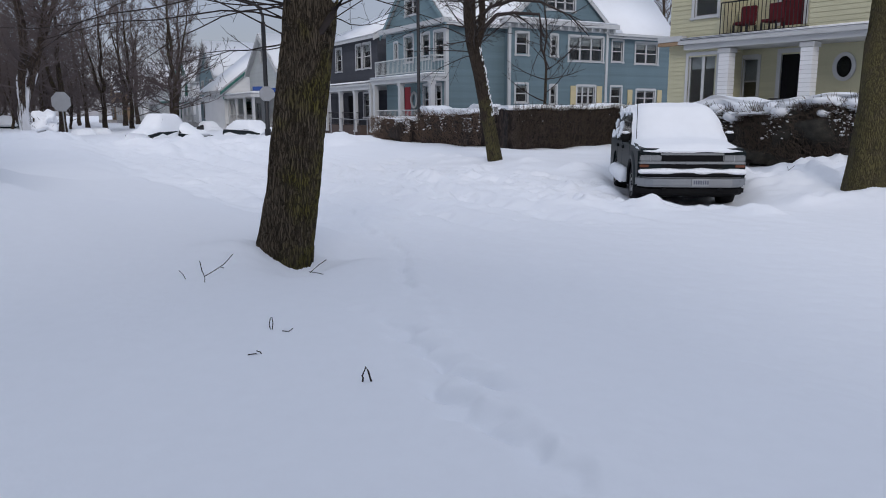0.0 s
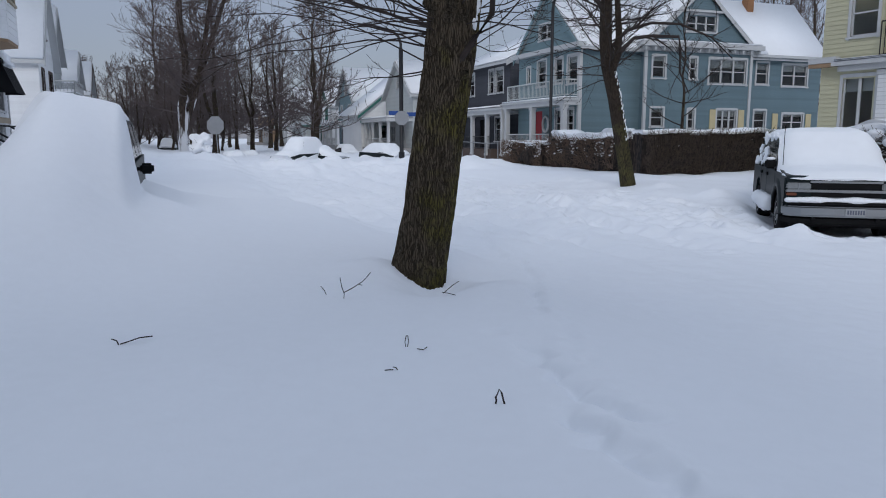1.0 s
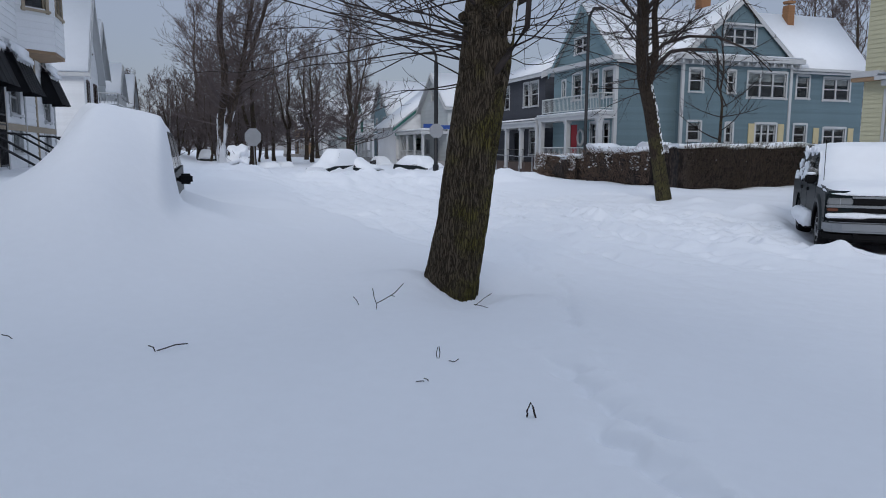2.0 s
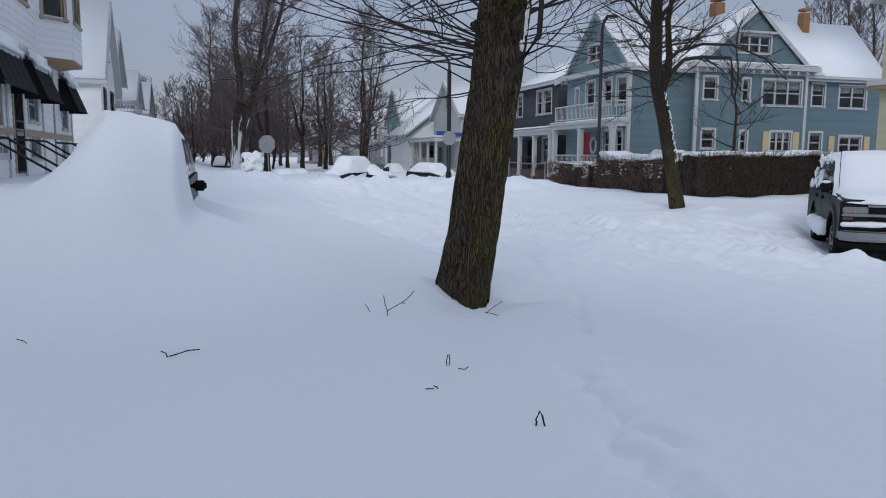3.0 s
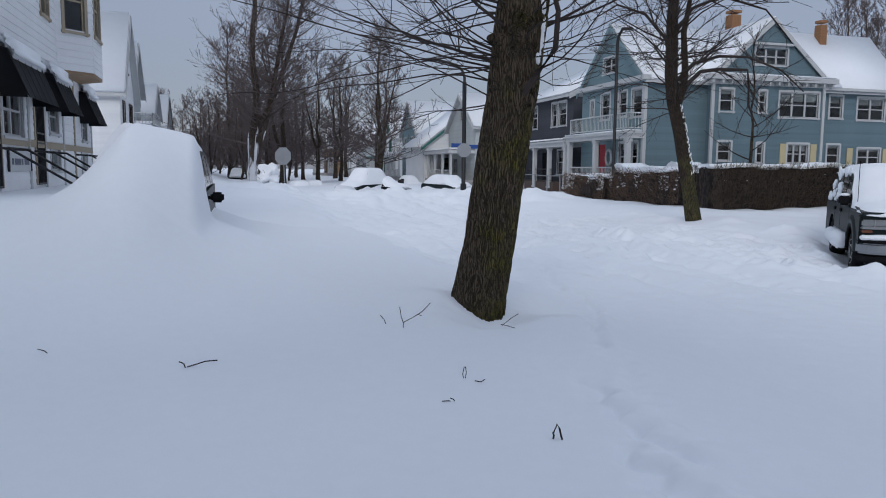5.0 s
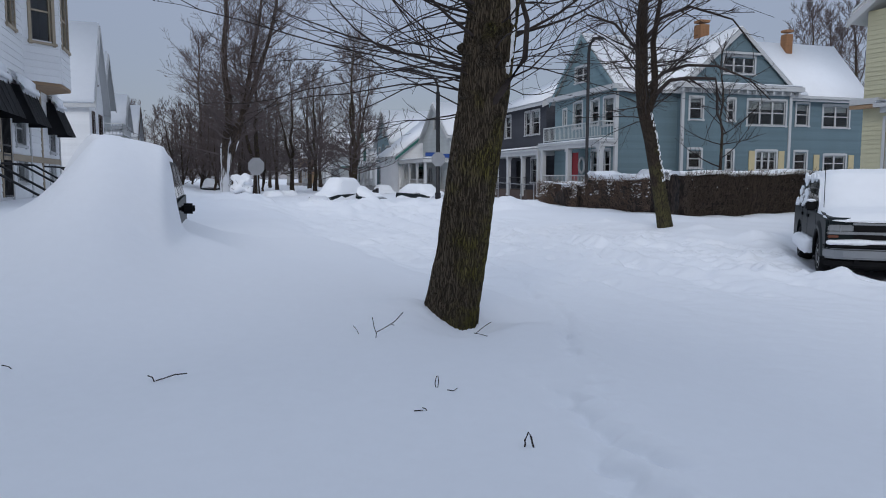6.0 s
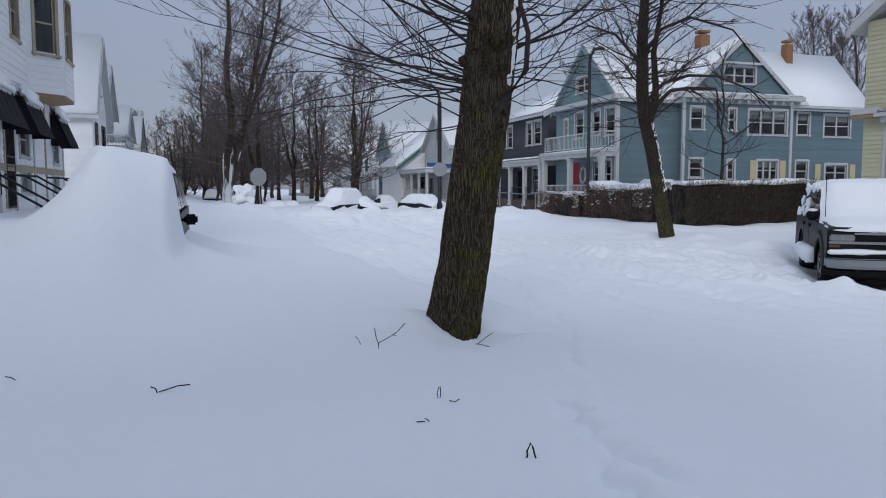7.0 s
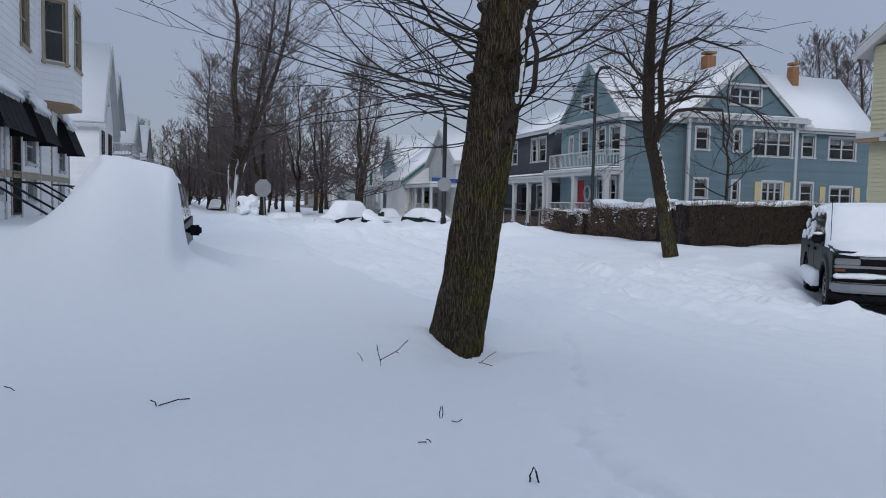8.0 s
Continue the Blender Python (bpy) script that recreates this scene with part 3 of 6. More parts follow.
def gable_roof(house, x0, x1, y0, y1, ze, zr, axis, over=0.4, thick=0.16, snow=0.22, material=None, ends=0.35, trim=None):
    """A roof with its ridge along axis (x or y), with rake boards and a snow cover."""
    m = house.matrix_world.copy()
    quads, bm, rakes = [], bmesh.new(), []
    if axis == "x":
        half, mid = (y1 - y0) / 2, (y0 + y1) / 2
        drop = (zr - ze) / half * over
        for sgn in (-1, 1):
            e = mid + sgn * (half + over)
            q = [(x0 - ends, e, ze - drop), (x1 + ends, e, ze - drop), (x1 + ends, mid, zr), (x0 - ends, mid, zr)]
            quads.append(q if sgn < 0 else q[::-1])
            for xa, xb in ((x0 - ends - 0.05, x0 - ends), (x1 + ends, x1 + ends + 0.05)):
                rakes.append(bmesh.new())
                hexa(rakes[-1], [(xa, e, ze - drop - 0.14), (xb, e, ze - drop - 0.14), (xb, mid, zr - 0.14), (xa, mid, zr - 0.14),
                            (xa, e, ze - drop + 0.1), (xb, e, ze - drop + 0.1), (xb, mid, zr + 0.14), (xa, mid, zr + 0.14)])
    else:
        half, mid = (x1 - x0) / 2, (x0 + x1) / 2
        drop = (zr - ze) / half * over
        for sgn in (-1, 1):
            e = mid + sgn * (half + over)
            q = [(e, y0 - ends, ze - drop), (e, y1 + ends, ze - drop), (mid, y1 + ends, zr), (mid, y0 - ends, zr)]
            quads.append(q[::-1] if sgn < 0 else q)
            for ya, yb in ((y0 - ends - 0.05, y0 - ends), (y1 + ends, y1 + ends + 0.05)):
                rakes.append(bmesh.new())
                hexa(rakes[-1], [(e, ya, ze - drop - 0.14), (e, yb, ze - drop - 0.14), (mid, yb, zr - 0.14), (mid, ya, zr - 0.14),
                            (e, ya, ze - drop + 0.1), (e, yb, ze - drop + 0.1), (mid, yb, zr + 0.14), (mid, ya, zr + 0.14)])
    for q in quads:
        hexa(bm, [*[(x, y, z) for x, y, z in q], *[(x, y, z + thick) for x, y, z in q]])
    bmesh.ops.recalc_face_normals(bm, faces=bm.faces[:])
    part("roof", bm, material or TRIM, house)
    for rake in rakes:
        bmesh.ops.recalc_face_normals(rake, faces=rake.faces[:])
        part("rake_board", rake, trim or TRIM, house)
    if snow:
        snow_sheet("roof_snow", [[(x, y, z + thick + 0.004) for x, y, z in q] for q in quads], snow, m)


def slope(length, z0, z1):
    """The sides of a gable wall: full width at z0, a point at z1."""
    return lambda z: (max(0.0, (z - z0) / (z1 - z0)) * length / 2, length - max(0.0, (z - z0) / (z1 - z0)) * length / 2)


def rail(house, a, b, z0, z1, gap=0.14, material=None, name="railing", thick=0.02):
    """A railing from a to b (local x, y): a top and a foot rail with end posts, and thin balusters of one shared mesh."""
    a, b = Vector(a), Vector(b)
    n, m = max(2, int((b - a).length / gap)), material or IRON
    top = tube_part(name, [([(a.x, a.y, z1), (b.x, b.y, z1)], thick * 1.3)], m, house, "", 5)
    tube_part("foot_rail", [([(a.x, a.y, z0 + 0.08), (b.x, b.y, z0 + 0.08)], thick * 1.1)], m, top, "", 5)
    me = None
    for k in range(n + 1):
        q = a.lerp(b, k / n)
        if k in (0, n):
            tube_part("end_post", [([(q.x, q.y, z0), (q.x, q.y, z1)], thick)], m, top, "", 5)
        elif me is None:
            ob = tube_part("baluster", [([(0, 0, z0 + 0.08), (0, 0, z1)], thick * 0.6)], m, top, "", 4)
            ob.location, me = (q.x, q.y, 0), ob.data
        else:
            ob = new("baluster", me)
            ob.parent, ob.location = top, (q.x, q.y, 0)
    return top


def column(house, x, y, w, z0, z1, material=None):
    bm = boxes((x - w / 2, x + w / 2, y - w / 2, y + w / 2, z0, z1), (x - w * 0.65, x + w * 0.65, y - w * 0.65, y + w * 0.65, z1 - 0.16, z1 + 0.0), (x - w * 0.62, x + w * 0.62, y - w * 0.62, y + w * 0.62, z0, z0 + 0.14))
    return part("column", bevelled(bm, 0.01, 1), material or TRIM, house)


def chimney(house, x, y, w, z0, z1):
    bm = boxes((x - w / 2, x + w / 2, y - w / 2, y + w / 2, z0, z1 - 0.25), (x - w * 0.53, x + w * 0.53, y - w * 0.53, y + w * 0.53, z1 - 0.14, z1))
    ch = part("chimney", bevelled(bm, 0.015, 1), BRICK, house, "orange brick chimney")
    n, rows = 3, int((z1 - z0 - 0.25) / 0.15)
    me = bpy.data.meshes.new("brick")
    bb = boxes((0, w / n - 0.03, -0.014, 0, 0, 0.125))
    bb.to_mesh(me)
    bb.free()
    me.materials.append(BRICK)
    for k in range(rows):
        for i in range(n):
            for o, turn in (((x - w / 2 + i * w / n, y - w / 2), 0), ((x - w / 2, y + w / 2 - i * w / n), -90)):
                b = new("brick", me)
                b.parent = ch
                b.matrix_basis = pose(o[0], o[1], z0 + 0.15 * k, 0, 0, turn)
    return ch


def room(house, x0, x1, y0, y1, z0, z1):
    """Dim inner floor, ceiling and a cross wall, so that windows look into a closed room."""
    part("inner_floor", boxes((x0, x1, y0, y1, z0, z0 + 0.05), (x0, x1, y0, y1, (z0 + z1) / 2, (z0 + z1) / 2 + 0.1), (x0, x1, y0, y1, z1 - 0.05, z1)), INSIDE, house)
    part("inner_wall", boxes((x0, x1, (y0 + y1) / 2 - 0.05, (y0 + y1) / 2 + 0.05, z0 + 0.06, (z0 + z1) / 2 - 0.01), ((x0 + x1) / 2 - 0.05, (x0 + x1) / 2 + 0.05, y0, y1, (z0 + z1) / 2 + 0.11, z1 - 0.06)), INSIDE, house)


def plain_walls(house, x0, x1, y0, y1, z0, z1, material, skip=""):
    """The walls nobody sees well: south s, east e, north n, west w."""
    for key, o, d, length in (("s", (x0, y0), (1, 0), x1 - x0), ("e", (x1, y0), (0, 1), y1 - y0), ("n", (x1, y1), (-1, 0), x1 - x0), ("w", (x0, y1), (0, -1), y1 - y0)):
        if key not in skip:
            Wall(house, o, d, length, z0, z1, material, boards=False)


def blue_house():
    h = thing("house", placed(33.7, 19.7), "blue clapboard two-storey house with white trim and snowy roof", "house")
    W_, D_ = 15.9, 7.0
    ze = 6.3
    # side towards the near lot, with the cross gable in the middle
    o1 = [(4.0, 4.75, 4.72, 5.82), (4.0, 4.75, 2.2, 3.15)]
    o3 = [(11.25, 12.05, 4.58, 5.75), (13.1, 14.9, 4.52, 5.7), (11.25, 12.05, 2.05, 3.12), (13.3, 14.8, 2.05, 2.95)]
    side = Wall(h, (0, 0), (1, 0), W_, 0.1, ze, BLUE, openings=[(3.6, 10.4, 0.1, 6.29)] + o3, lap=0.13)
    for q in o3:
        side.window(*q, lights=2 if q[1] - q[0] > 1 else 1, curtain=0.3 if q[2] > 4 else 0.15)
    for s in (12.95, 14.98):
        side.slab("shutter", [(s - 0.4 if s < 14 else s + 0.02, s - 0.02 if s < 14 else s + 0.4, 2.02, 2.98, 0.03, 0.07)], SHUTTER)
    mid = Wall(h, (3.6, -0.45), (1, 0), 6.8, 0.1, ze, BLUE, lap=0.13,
               openings=[(0.45, 1.2, 4.72, 5.82), (0.45, 1.2, 2.2, 3.15), (2.8, 3.2, 4.7, 5.8), (2.8, 3.2, 2.1, 3.1), (4.05, 6.5, 4.5, 5.8), (4.7, 6.0, 2.1, 3.1)])
    for q, n in zip(mid.openings, (1, 1, 1, 1, 3, 3)):
        mid.window(*q, lights=n, curtain=0.35 if n > 1 else 0.2)
    for s in (4.2, 6.13):
        mid.slab("shutter", [(s, s + 0.38, 2.05, 3.13, 0.03, 0.07)], SHUTTER)
    for o, d in (((3.6, 0.0), (0, -1)), ((10.4, -0.45), (0, 1))):
        Wall(h, o, d, 0.45, 0.1, ze, BLUE, boards=False)
    for x in (3.52, 10.32):
        part("corner_board", boxes((x, x + 0.16, -0.53, -0.40, 0.1, ze)), TRIM, h)
    part("corner_board", boxes((-0.06, 0.12, -0.06, 0.12, 0.1, ze)), TRIM, h)
    tube_part("downpipe", [([(10.7, -0.1, 0.3), (10.7, -0.1, 5.9), (10.7, -0.4, 6.2)], 0.05)], TRIM, h)
    # cross gable
    g = Wall(h, (3.6, -0.45), (1, 0), 6.8, ze + 0.22, 9.3, BLUE, top=slope(6.8, ze + 0.22, 9.3), openings=[(2.45, 4.35, 7.15, 8.0)], lap=0.13)
    g.window(2.45, 4.35, 7.15, 8.0, lights=3)
    g.slab("window_hood", [(2.2, 4.6, 8.13, 8.24, 0.0, 0.28)], TRIM)
    g.slab("eave_trim", [(-0.5, 7.3, ze - 0.02, ze + 0.22, -0.5, 0.5), (-0.45, 7.25, ze - 0.22, ze - 0.03, -0.1, 0.12)], TRIM)
    for k in range(14):
        g.slab("bracket", [(-0.3 + k * 0.56, -0.2 + k * 0.56, ze - 0.2, ze - 0.03, 0.12, 0.42)], TRIM)
    gable_roof(h, 3.6, 10.4, -0.45, 3.6, ze + 0.2, 9.4, "y", over=0.35, ends=0.16, thick=0.1, snow=0.14, material=TRIM, trim=TRIM)
    ob = snow_sheet("ledge_snow", [[(3.2, -0.93, ze + 0.225), (10.8, -0.93, ze + 0.225), (10.8, -0.5, ze + 0.225), (3.2, -0.5, ze + 0.225)]], 0.09, h.matrix_world)
    # front with balcony and gable to the street
    fo = [(7.0 - 2.6, 7.0 - 1.75, 4.5, 5.8), (7.0 - 1.2, 7.0 - 0.2, 4.4, 5.8), (7.0 - 4.6, 7.0 - 3.6, 4.45, 5.85), (7.0 - 5.9, 7.0 - 5.5, 4.7, 5.6), (7.0 - 4.8, 7.0 - 3.95, 1.1, 3.1), (7.0 - 2.4, 7.0 - 0.5, 1.65, 3.1)]
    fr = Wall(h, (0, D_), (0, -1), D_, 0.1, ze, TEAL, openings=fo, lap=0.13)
    for q, n in zip(fo, (1, 1, 1, 1, 0, 3)):
        if n:
            fr.window(*q, lights=n, curtain=0.25)
    fr.slab("door", [(fo[4][0], fo[4][1], 1.1, 3.1, -0.1, -0.04)], RED_DOOR, "dark red front door")
    runs = [([(-0.12, 3.35 + 0.32 * math.cos(a), 2.35 + 0.42 * math.sin(a)) for a in np.linspace(0, 2 * math.pi, 20)], 0.07)]
    tube_part("wreath", runs, TRIM, h, "round snowy wreath on the porch wall", 6)
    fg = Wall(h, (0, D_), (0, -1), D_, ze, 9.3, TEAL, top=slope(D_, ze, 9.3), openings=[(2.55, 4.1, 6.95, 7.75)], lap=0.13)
    fg.window(2.55, 4.1, 6.95, 7.75, lights=2)
    fg.slab("eave_trim", [(-0.4, D_ + 0.4, ze - 0.14, ze + 0.1, -0.1, 0.35)], TRIM)
    gable_roof(h, 0, 11.5, 0, D_, ze + 0.05, 9.35, "x", over=0.4, ends=0.2, thick=0.1, snow=0.15, material=TRIM, trim=TEAL)
    gable_roof(h, 10.4, W_, 0, 5.2, ze + 0.02, 9.3, "x", over=0.4, thick=0.1, snow=0.17, material=TRIM, ends=0.3)
    part("rear_roof", boxes((11.5, W_, 5.2, D_, ze, ze + 0.15)), SHINGLE, h)
    plain_walls(h, 0, W_, 0, D_, 0.1, ze, BLUE, skip="sw")
    Wall(h, (W_, 0), (0, 1), 5.2, ze, 9.25, BLUE, top=slope(5.2, ze, 9.25), boards=False)
    part("gutter", boxes((10.4, W_ + 0.3, -0.56, -0.44, ze - 0.3, ze - 0.16)), TRIM, h)
    chimney(h, 7.5, 3.5, 0.6, 8.6, 10.7)
    chimney(h, 12.35, 2.2, 0.46, 7.6, 10.2)
    tube_part("vent_pipe", [([(12.8, 1.6, 7.4), (12.8, 1.6, 8.3)], 0.06)], POLE, h)
    room(h, 0.3, W_ - 0.3, 0.3, D_ - 0.3, 0.4, ze - 0.05)
    # porch with balcony above
    part("porch_floor", boxes((-0.8, 0, -0.1, 7.1, 0.2, 1.05)), BROWN_TRIM, h)
    part("porch_roof", boxes((-0.95, -0.03, -0.12, 7.3, 3.28, 3.5), (-1.05, -0.02, -0.2, 7.4, 3.5, 3.6)), TRIM, h)
    snow_sheet("ledge_snow", [[(-1.0, -0.15, 3.605), (-0.1, -0.15, 3.605), (-0.1, 7.35, 3.605), (-1.0, 7.35, 3.605)]], 0.1, h.matrix_world)
    for y in (0.1, 3.6, 6.9):
        column(h, -0.8, y, 0.26, 1.05, 3.28)
    for a, b in (((-0.8, 0.1), (-0.8, 6.9)), ((-0.8, 0.1), (-0.05, 0.1))):
        rail(h, a, b, 3.72, 4.55, 0.16, GREY_SIDING, thick=0.03)
        rail(h, a, b, 1.05, 1.8, 0.16, TRIM, thick=0.03)


def dark_house():
    h = thing("house", placed(43.0, 20.2), "charcoal two-storey house with a white porch", "house")
    o = [(4.7, 5.5, 4.5, 6.0), (5.8, 7.0, 4.5, 6.0), (1.2, 2.2, 4.5, 6.0), (5.8, 7.0, 1.4, 2.9), (3.2, 4.1, 0.9, 2.9)]
    fr = Wall(h, (0, 8), (0, -1), 8, 0.1, 6.4, DARK, openings=o, lap=0.17)
    for q in o[:4]:
        fr.window(*q, lights=1, curtain=0.3)
    fr.slab("door", [(3.2, 4.1, 0.9, 2.9, -0.1, -0.05)], BLACK)
    sd = Wall(h, (0, 0), (1, 0), 11, 0.1, 6.4, DARK, openings=[(1.0, 1.8, 4.5, 6.0)], lap=0.17)
    sd.window(1.0, 1.8, 4.5, 6.0)
    Wall(h, (0, 0), (1, 0), 11, 6.4, 9.0, DARK, top=slope(11, 6.4, 9.0), lap=0.17)
    plain_walls(h, 0, 11, 0, 8, 0.1, 6.4, DARK, skip="sw")
    gable_roof(h, 0, 11, 0, 8, 6.4, 9.1, "y", over=0.4, ends=0.2)
    room(h, 0.3, 10.7, 0.3, 7.7, 0.4, 6.3)
    part("porch_floor", boxes((-1.3, 0, 0, 8, 0.2, 0.9)), BROWN_TRIM, h)
    part("porch_roof", boxes((-1.5, -0.03, -2.0, 8.3, 3.05, 3.3), (-1.6, -0.02, -2.1, 8.4, 3.3, 3.4)), TRIM, h)
    snow_sheet("ledge_snow", [[(-1.55, -2.05, 3.405), (-0.1, -2.05, 3.405), (-0.1, 8.35, 3.405), (-1.55, 8.35, 3.405)]], 0.16, h.matrix_world)
    for y in (-1.8, 0.6, 3.0, 5.4, 7.8):
        column(h, -1.3, y, 0.24, 0.5, 3.05)
    rail(h, (-1.3, 0), (-1.3, 7.8), 0.9, 1.7, 0.16, IRON)


def yellow_house():
    h = thing("house", pose(8.3, 27.8, 0, 0, 0, 38), "pale yellow clapboard house with porch and balcony", "house")
    ze = 7.2
    # front: a flush room, then a porch under a balcony
    left = Wall(h, (0, 0), (0, -1), 2.05, 0.4, ze, YELLOW, openings=[(0.83, 1.95, 1.75, 3.6), (0.95, 1.85, 4.9, 6.4)], lap=0.15)
    left.window(0.83, 1.95, 1.75, 3.6, lights=2, sash=False, curtain=0.25)
    left.window(0.95, 1.85, 4.9, 6.4, lights=1)
    Wall(h, (0, -2.05), (1, 0), 1.4, 0.4, ze, YELLOW, lap=0.15)
    o = [(0.05, 0.62, 1.9, 3.5), (1.45, 2.2, 1.5, 3.6), (1.3, 2.1, 4.5, 6.5), (3.7, 4.9, 4.9, 6.4)]
    rec = Wall(h, (1.4, -2.05), (0, -1), 6.5, 0.4, ze, YELLOW, openings=o, lap=0.15)
    rec.window(*o[0], lights=1, curtain=0.5)
    rec.window(*o[3], lights=2)
    for q in (o[1], o[2]):
        rec.slab("door_frame", [(q[0] - 0.14, q[0], q[2], q[3] + 0.14, -0.1, 0.05), (q[1], q[1] + 0.14, q[2], q[3] + 0.14, -0.1, 0.05), (q[0], q[1], q[3], q[3] + 0.14, -0.1, 0.05)], TRIM)
        rec.slab("door", [(q[0], q[1], q[2], q[3], -0.1, -0.05)], BLACK if q[2] < 2 else RED_CLOTH, "dark front door")
    # oval window
    bm = bmesh.new()
    for k in range(28):
        a, b = 2 * math.pi * k / 28, 2 * math.pi * (k + 1) / 28
        def e(w, f, out):
            return rec.p(3.55 + (0.24 + f) * math.cos(w), 3.05 + (0.33 + f) * math.sin(w), out)
        hexa(bm, [e(a, 0, 0.02), e(b, 0, 0.02), e(b, 0.12, 0.02), e(a, 0.12, 0.02), e(a, 0, 0.08), e(b, 0, 0.08), e(b, 0.12, 0.08), e(a, 0.12, 0.08)])
    bmesh.ops.remove_doubles(bm, verts=bm.verts[:], dist=0.001)
    bmesh.ops.recalc_face_normals(bm, faces=bm.faces[:])
    ov = part("oval_window", bm, TRIM, h, "white oval window frame")
    bm = bmesh.new()
    ring = [bm.verts.new(rec.p(3.55 + 0.24 * math.cos(2 * math.pi * k / 28), 3.05 + 0.33 * math.sin(2 * math.pi * k / 28), 0.035)) for k in range(28)]
    bm.faces.new(ring)
    bmesh.ops.solidify(bm, geom=bm.faces[:], thickness=0.008)
    part("pane", bm, CARGLASS, ov)
    # porch and balcony
    part("porch_floor", boxes((-0.1, 1.38, -8.5, -2.06, 0.3, 1.45)), FOUNDATION, h)
    for y in (-2.28, -5.1):
        c = column(h, 0.05, y, 0.36, 1.45, 3.78)
        for k in range(15):
            part("board", boxes((-0.142, 0.242, y - 0.192, y + 0.192, 1.6 + k * 0.135, 1.722 + k * 0.135)), WHITE_SIDING, c)
    part("balcony_floor", boxes((-0.25, 1.38, -8.6, -0.75, 3.8, 3.98), (-0.4, 1.38, -8.75, -0.6, 3.98, 4.1)), TRIM, h)
    part("soffit", boxes((-0.3, -0.03, -2.0, 0.3, 3.98, 4.1)), BROWN, h)
    part("bay_skirt", boxes((-0.32, -0.03, -0.7, 0.3, 4.11, 4.3)), TRIM, h)
    snow_sheet("ledge_snow", [[(-0.42, -8.7, 4.105), (0.0, -8.7, 4.105), (0.0, -0.65, 4.105), (-0.42, -0.65, 4.105)]], 0.1, h.matrix_world)
    rail(h, (-0.2, -2.1), (-0.2, -5.15), 4.15, 5.25, 0.13, IRON)
    rail(h, (0.0, -2.6), (0.0, -3.6), 1.45, 2.0, 0.12, IRON)
    rail(h, (0.0, -3.9), (0.0, -4.8), 1.45, 2.05, 0.12, IRON)
    part("balcony_wall", boxes((-0.32, -0.2, -8.6, -5.2, 4.13, 5.2)), YELLOW, h)
    for k in range(7):
        part("board", boxes((-0.345, -0.32, -8.6, -5.2, 4.15 + 0.15 * k, 4.285 + 0.15 * k)), YELLOW, h)
    Wall(h, (9, 0), (-1, 0), 9, 0.4, ze, YELLOW, boards=False)
    plain_walls(h, 1.4, 9, -8.55, 0, 0.4, ze, YELLOW, skip="nw")
    gable_roof(h, 0, 9, -8.6, 0, ze, 10.2, "x", over=0.5)
    room(h, 1.7, 8.8, -8.3, -0.3, 0.6, ze - 0.05)


def chair_on_balcony(y, label):
    base = pose(8.3, 27.8, 0, 0, 0, 38) @ pose(0.45, y, 4.13)
    c = thing("chair", base, label, "chair", "balcony chairs")
    part("seat", bevelled(boxes((-0.28, 0.28, -0.28, 0.28, 0.4, 0.5)), 0.03), RED_CLOTH, c)
    part("backrest", bevelled(boxes((0.2, 0.3, -0.28, 0.28, 0.5, 1.05)), 0.03), RED_CLOTH, c)
    for x, yy in ((-0.25, -0.25), (-0.25, 0.25), (0.25, -0.25), (0.25, 0.25)):
        part("leg", boxes((x - 0.025, x + 0.025, yy - 0.025, yy + 0.025, 0, 0.4)), IRON, c)


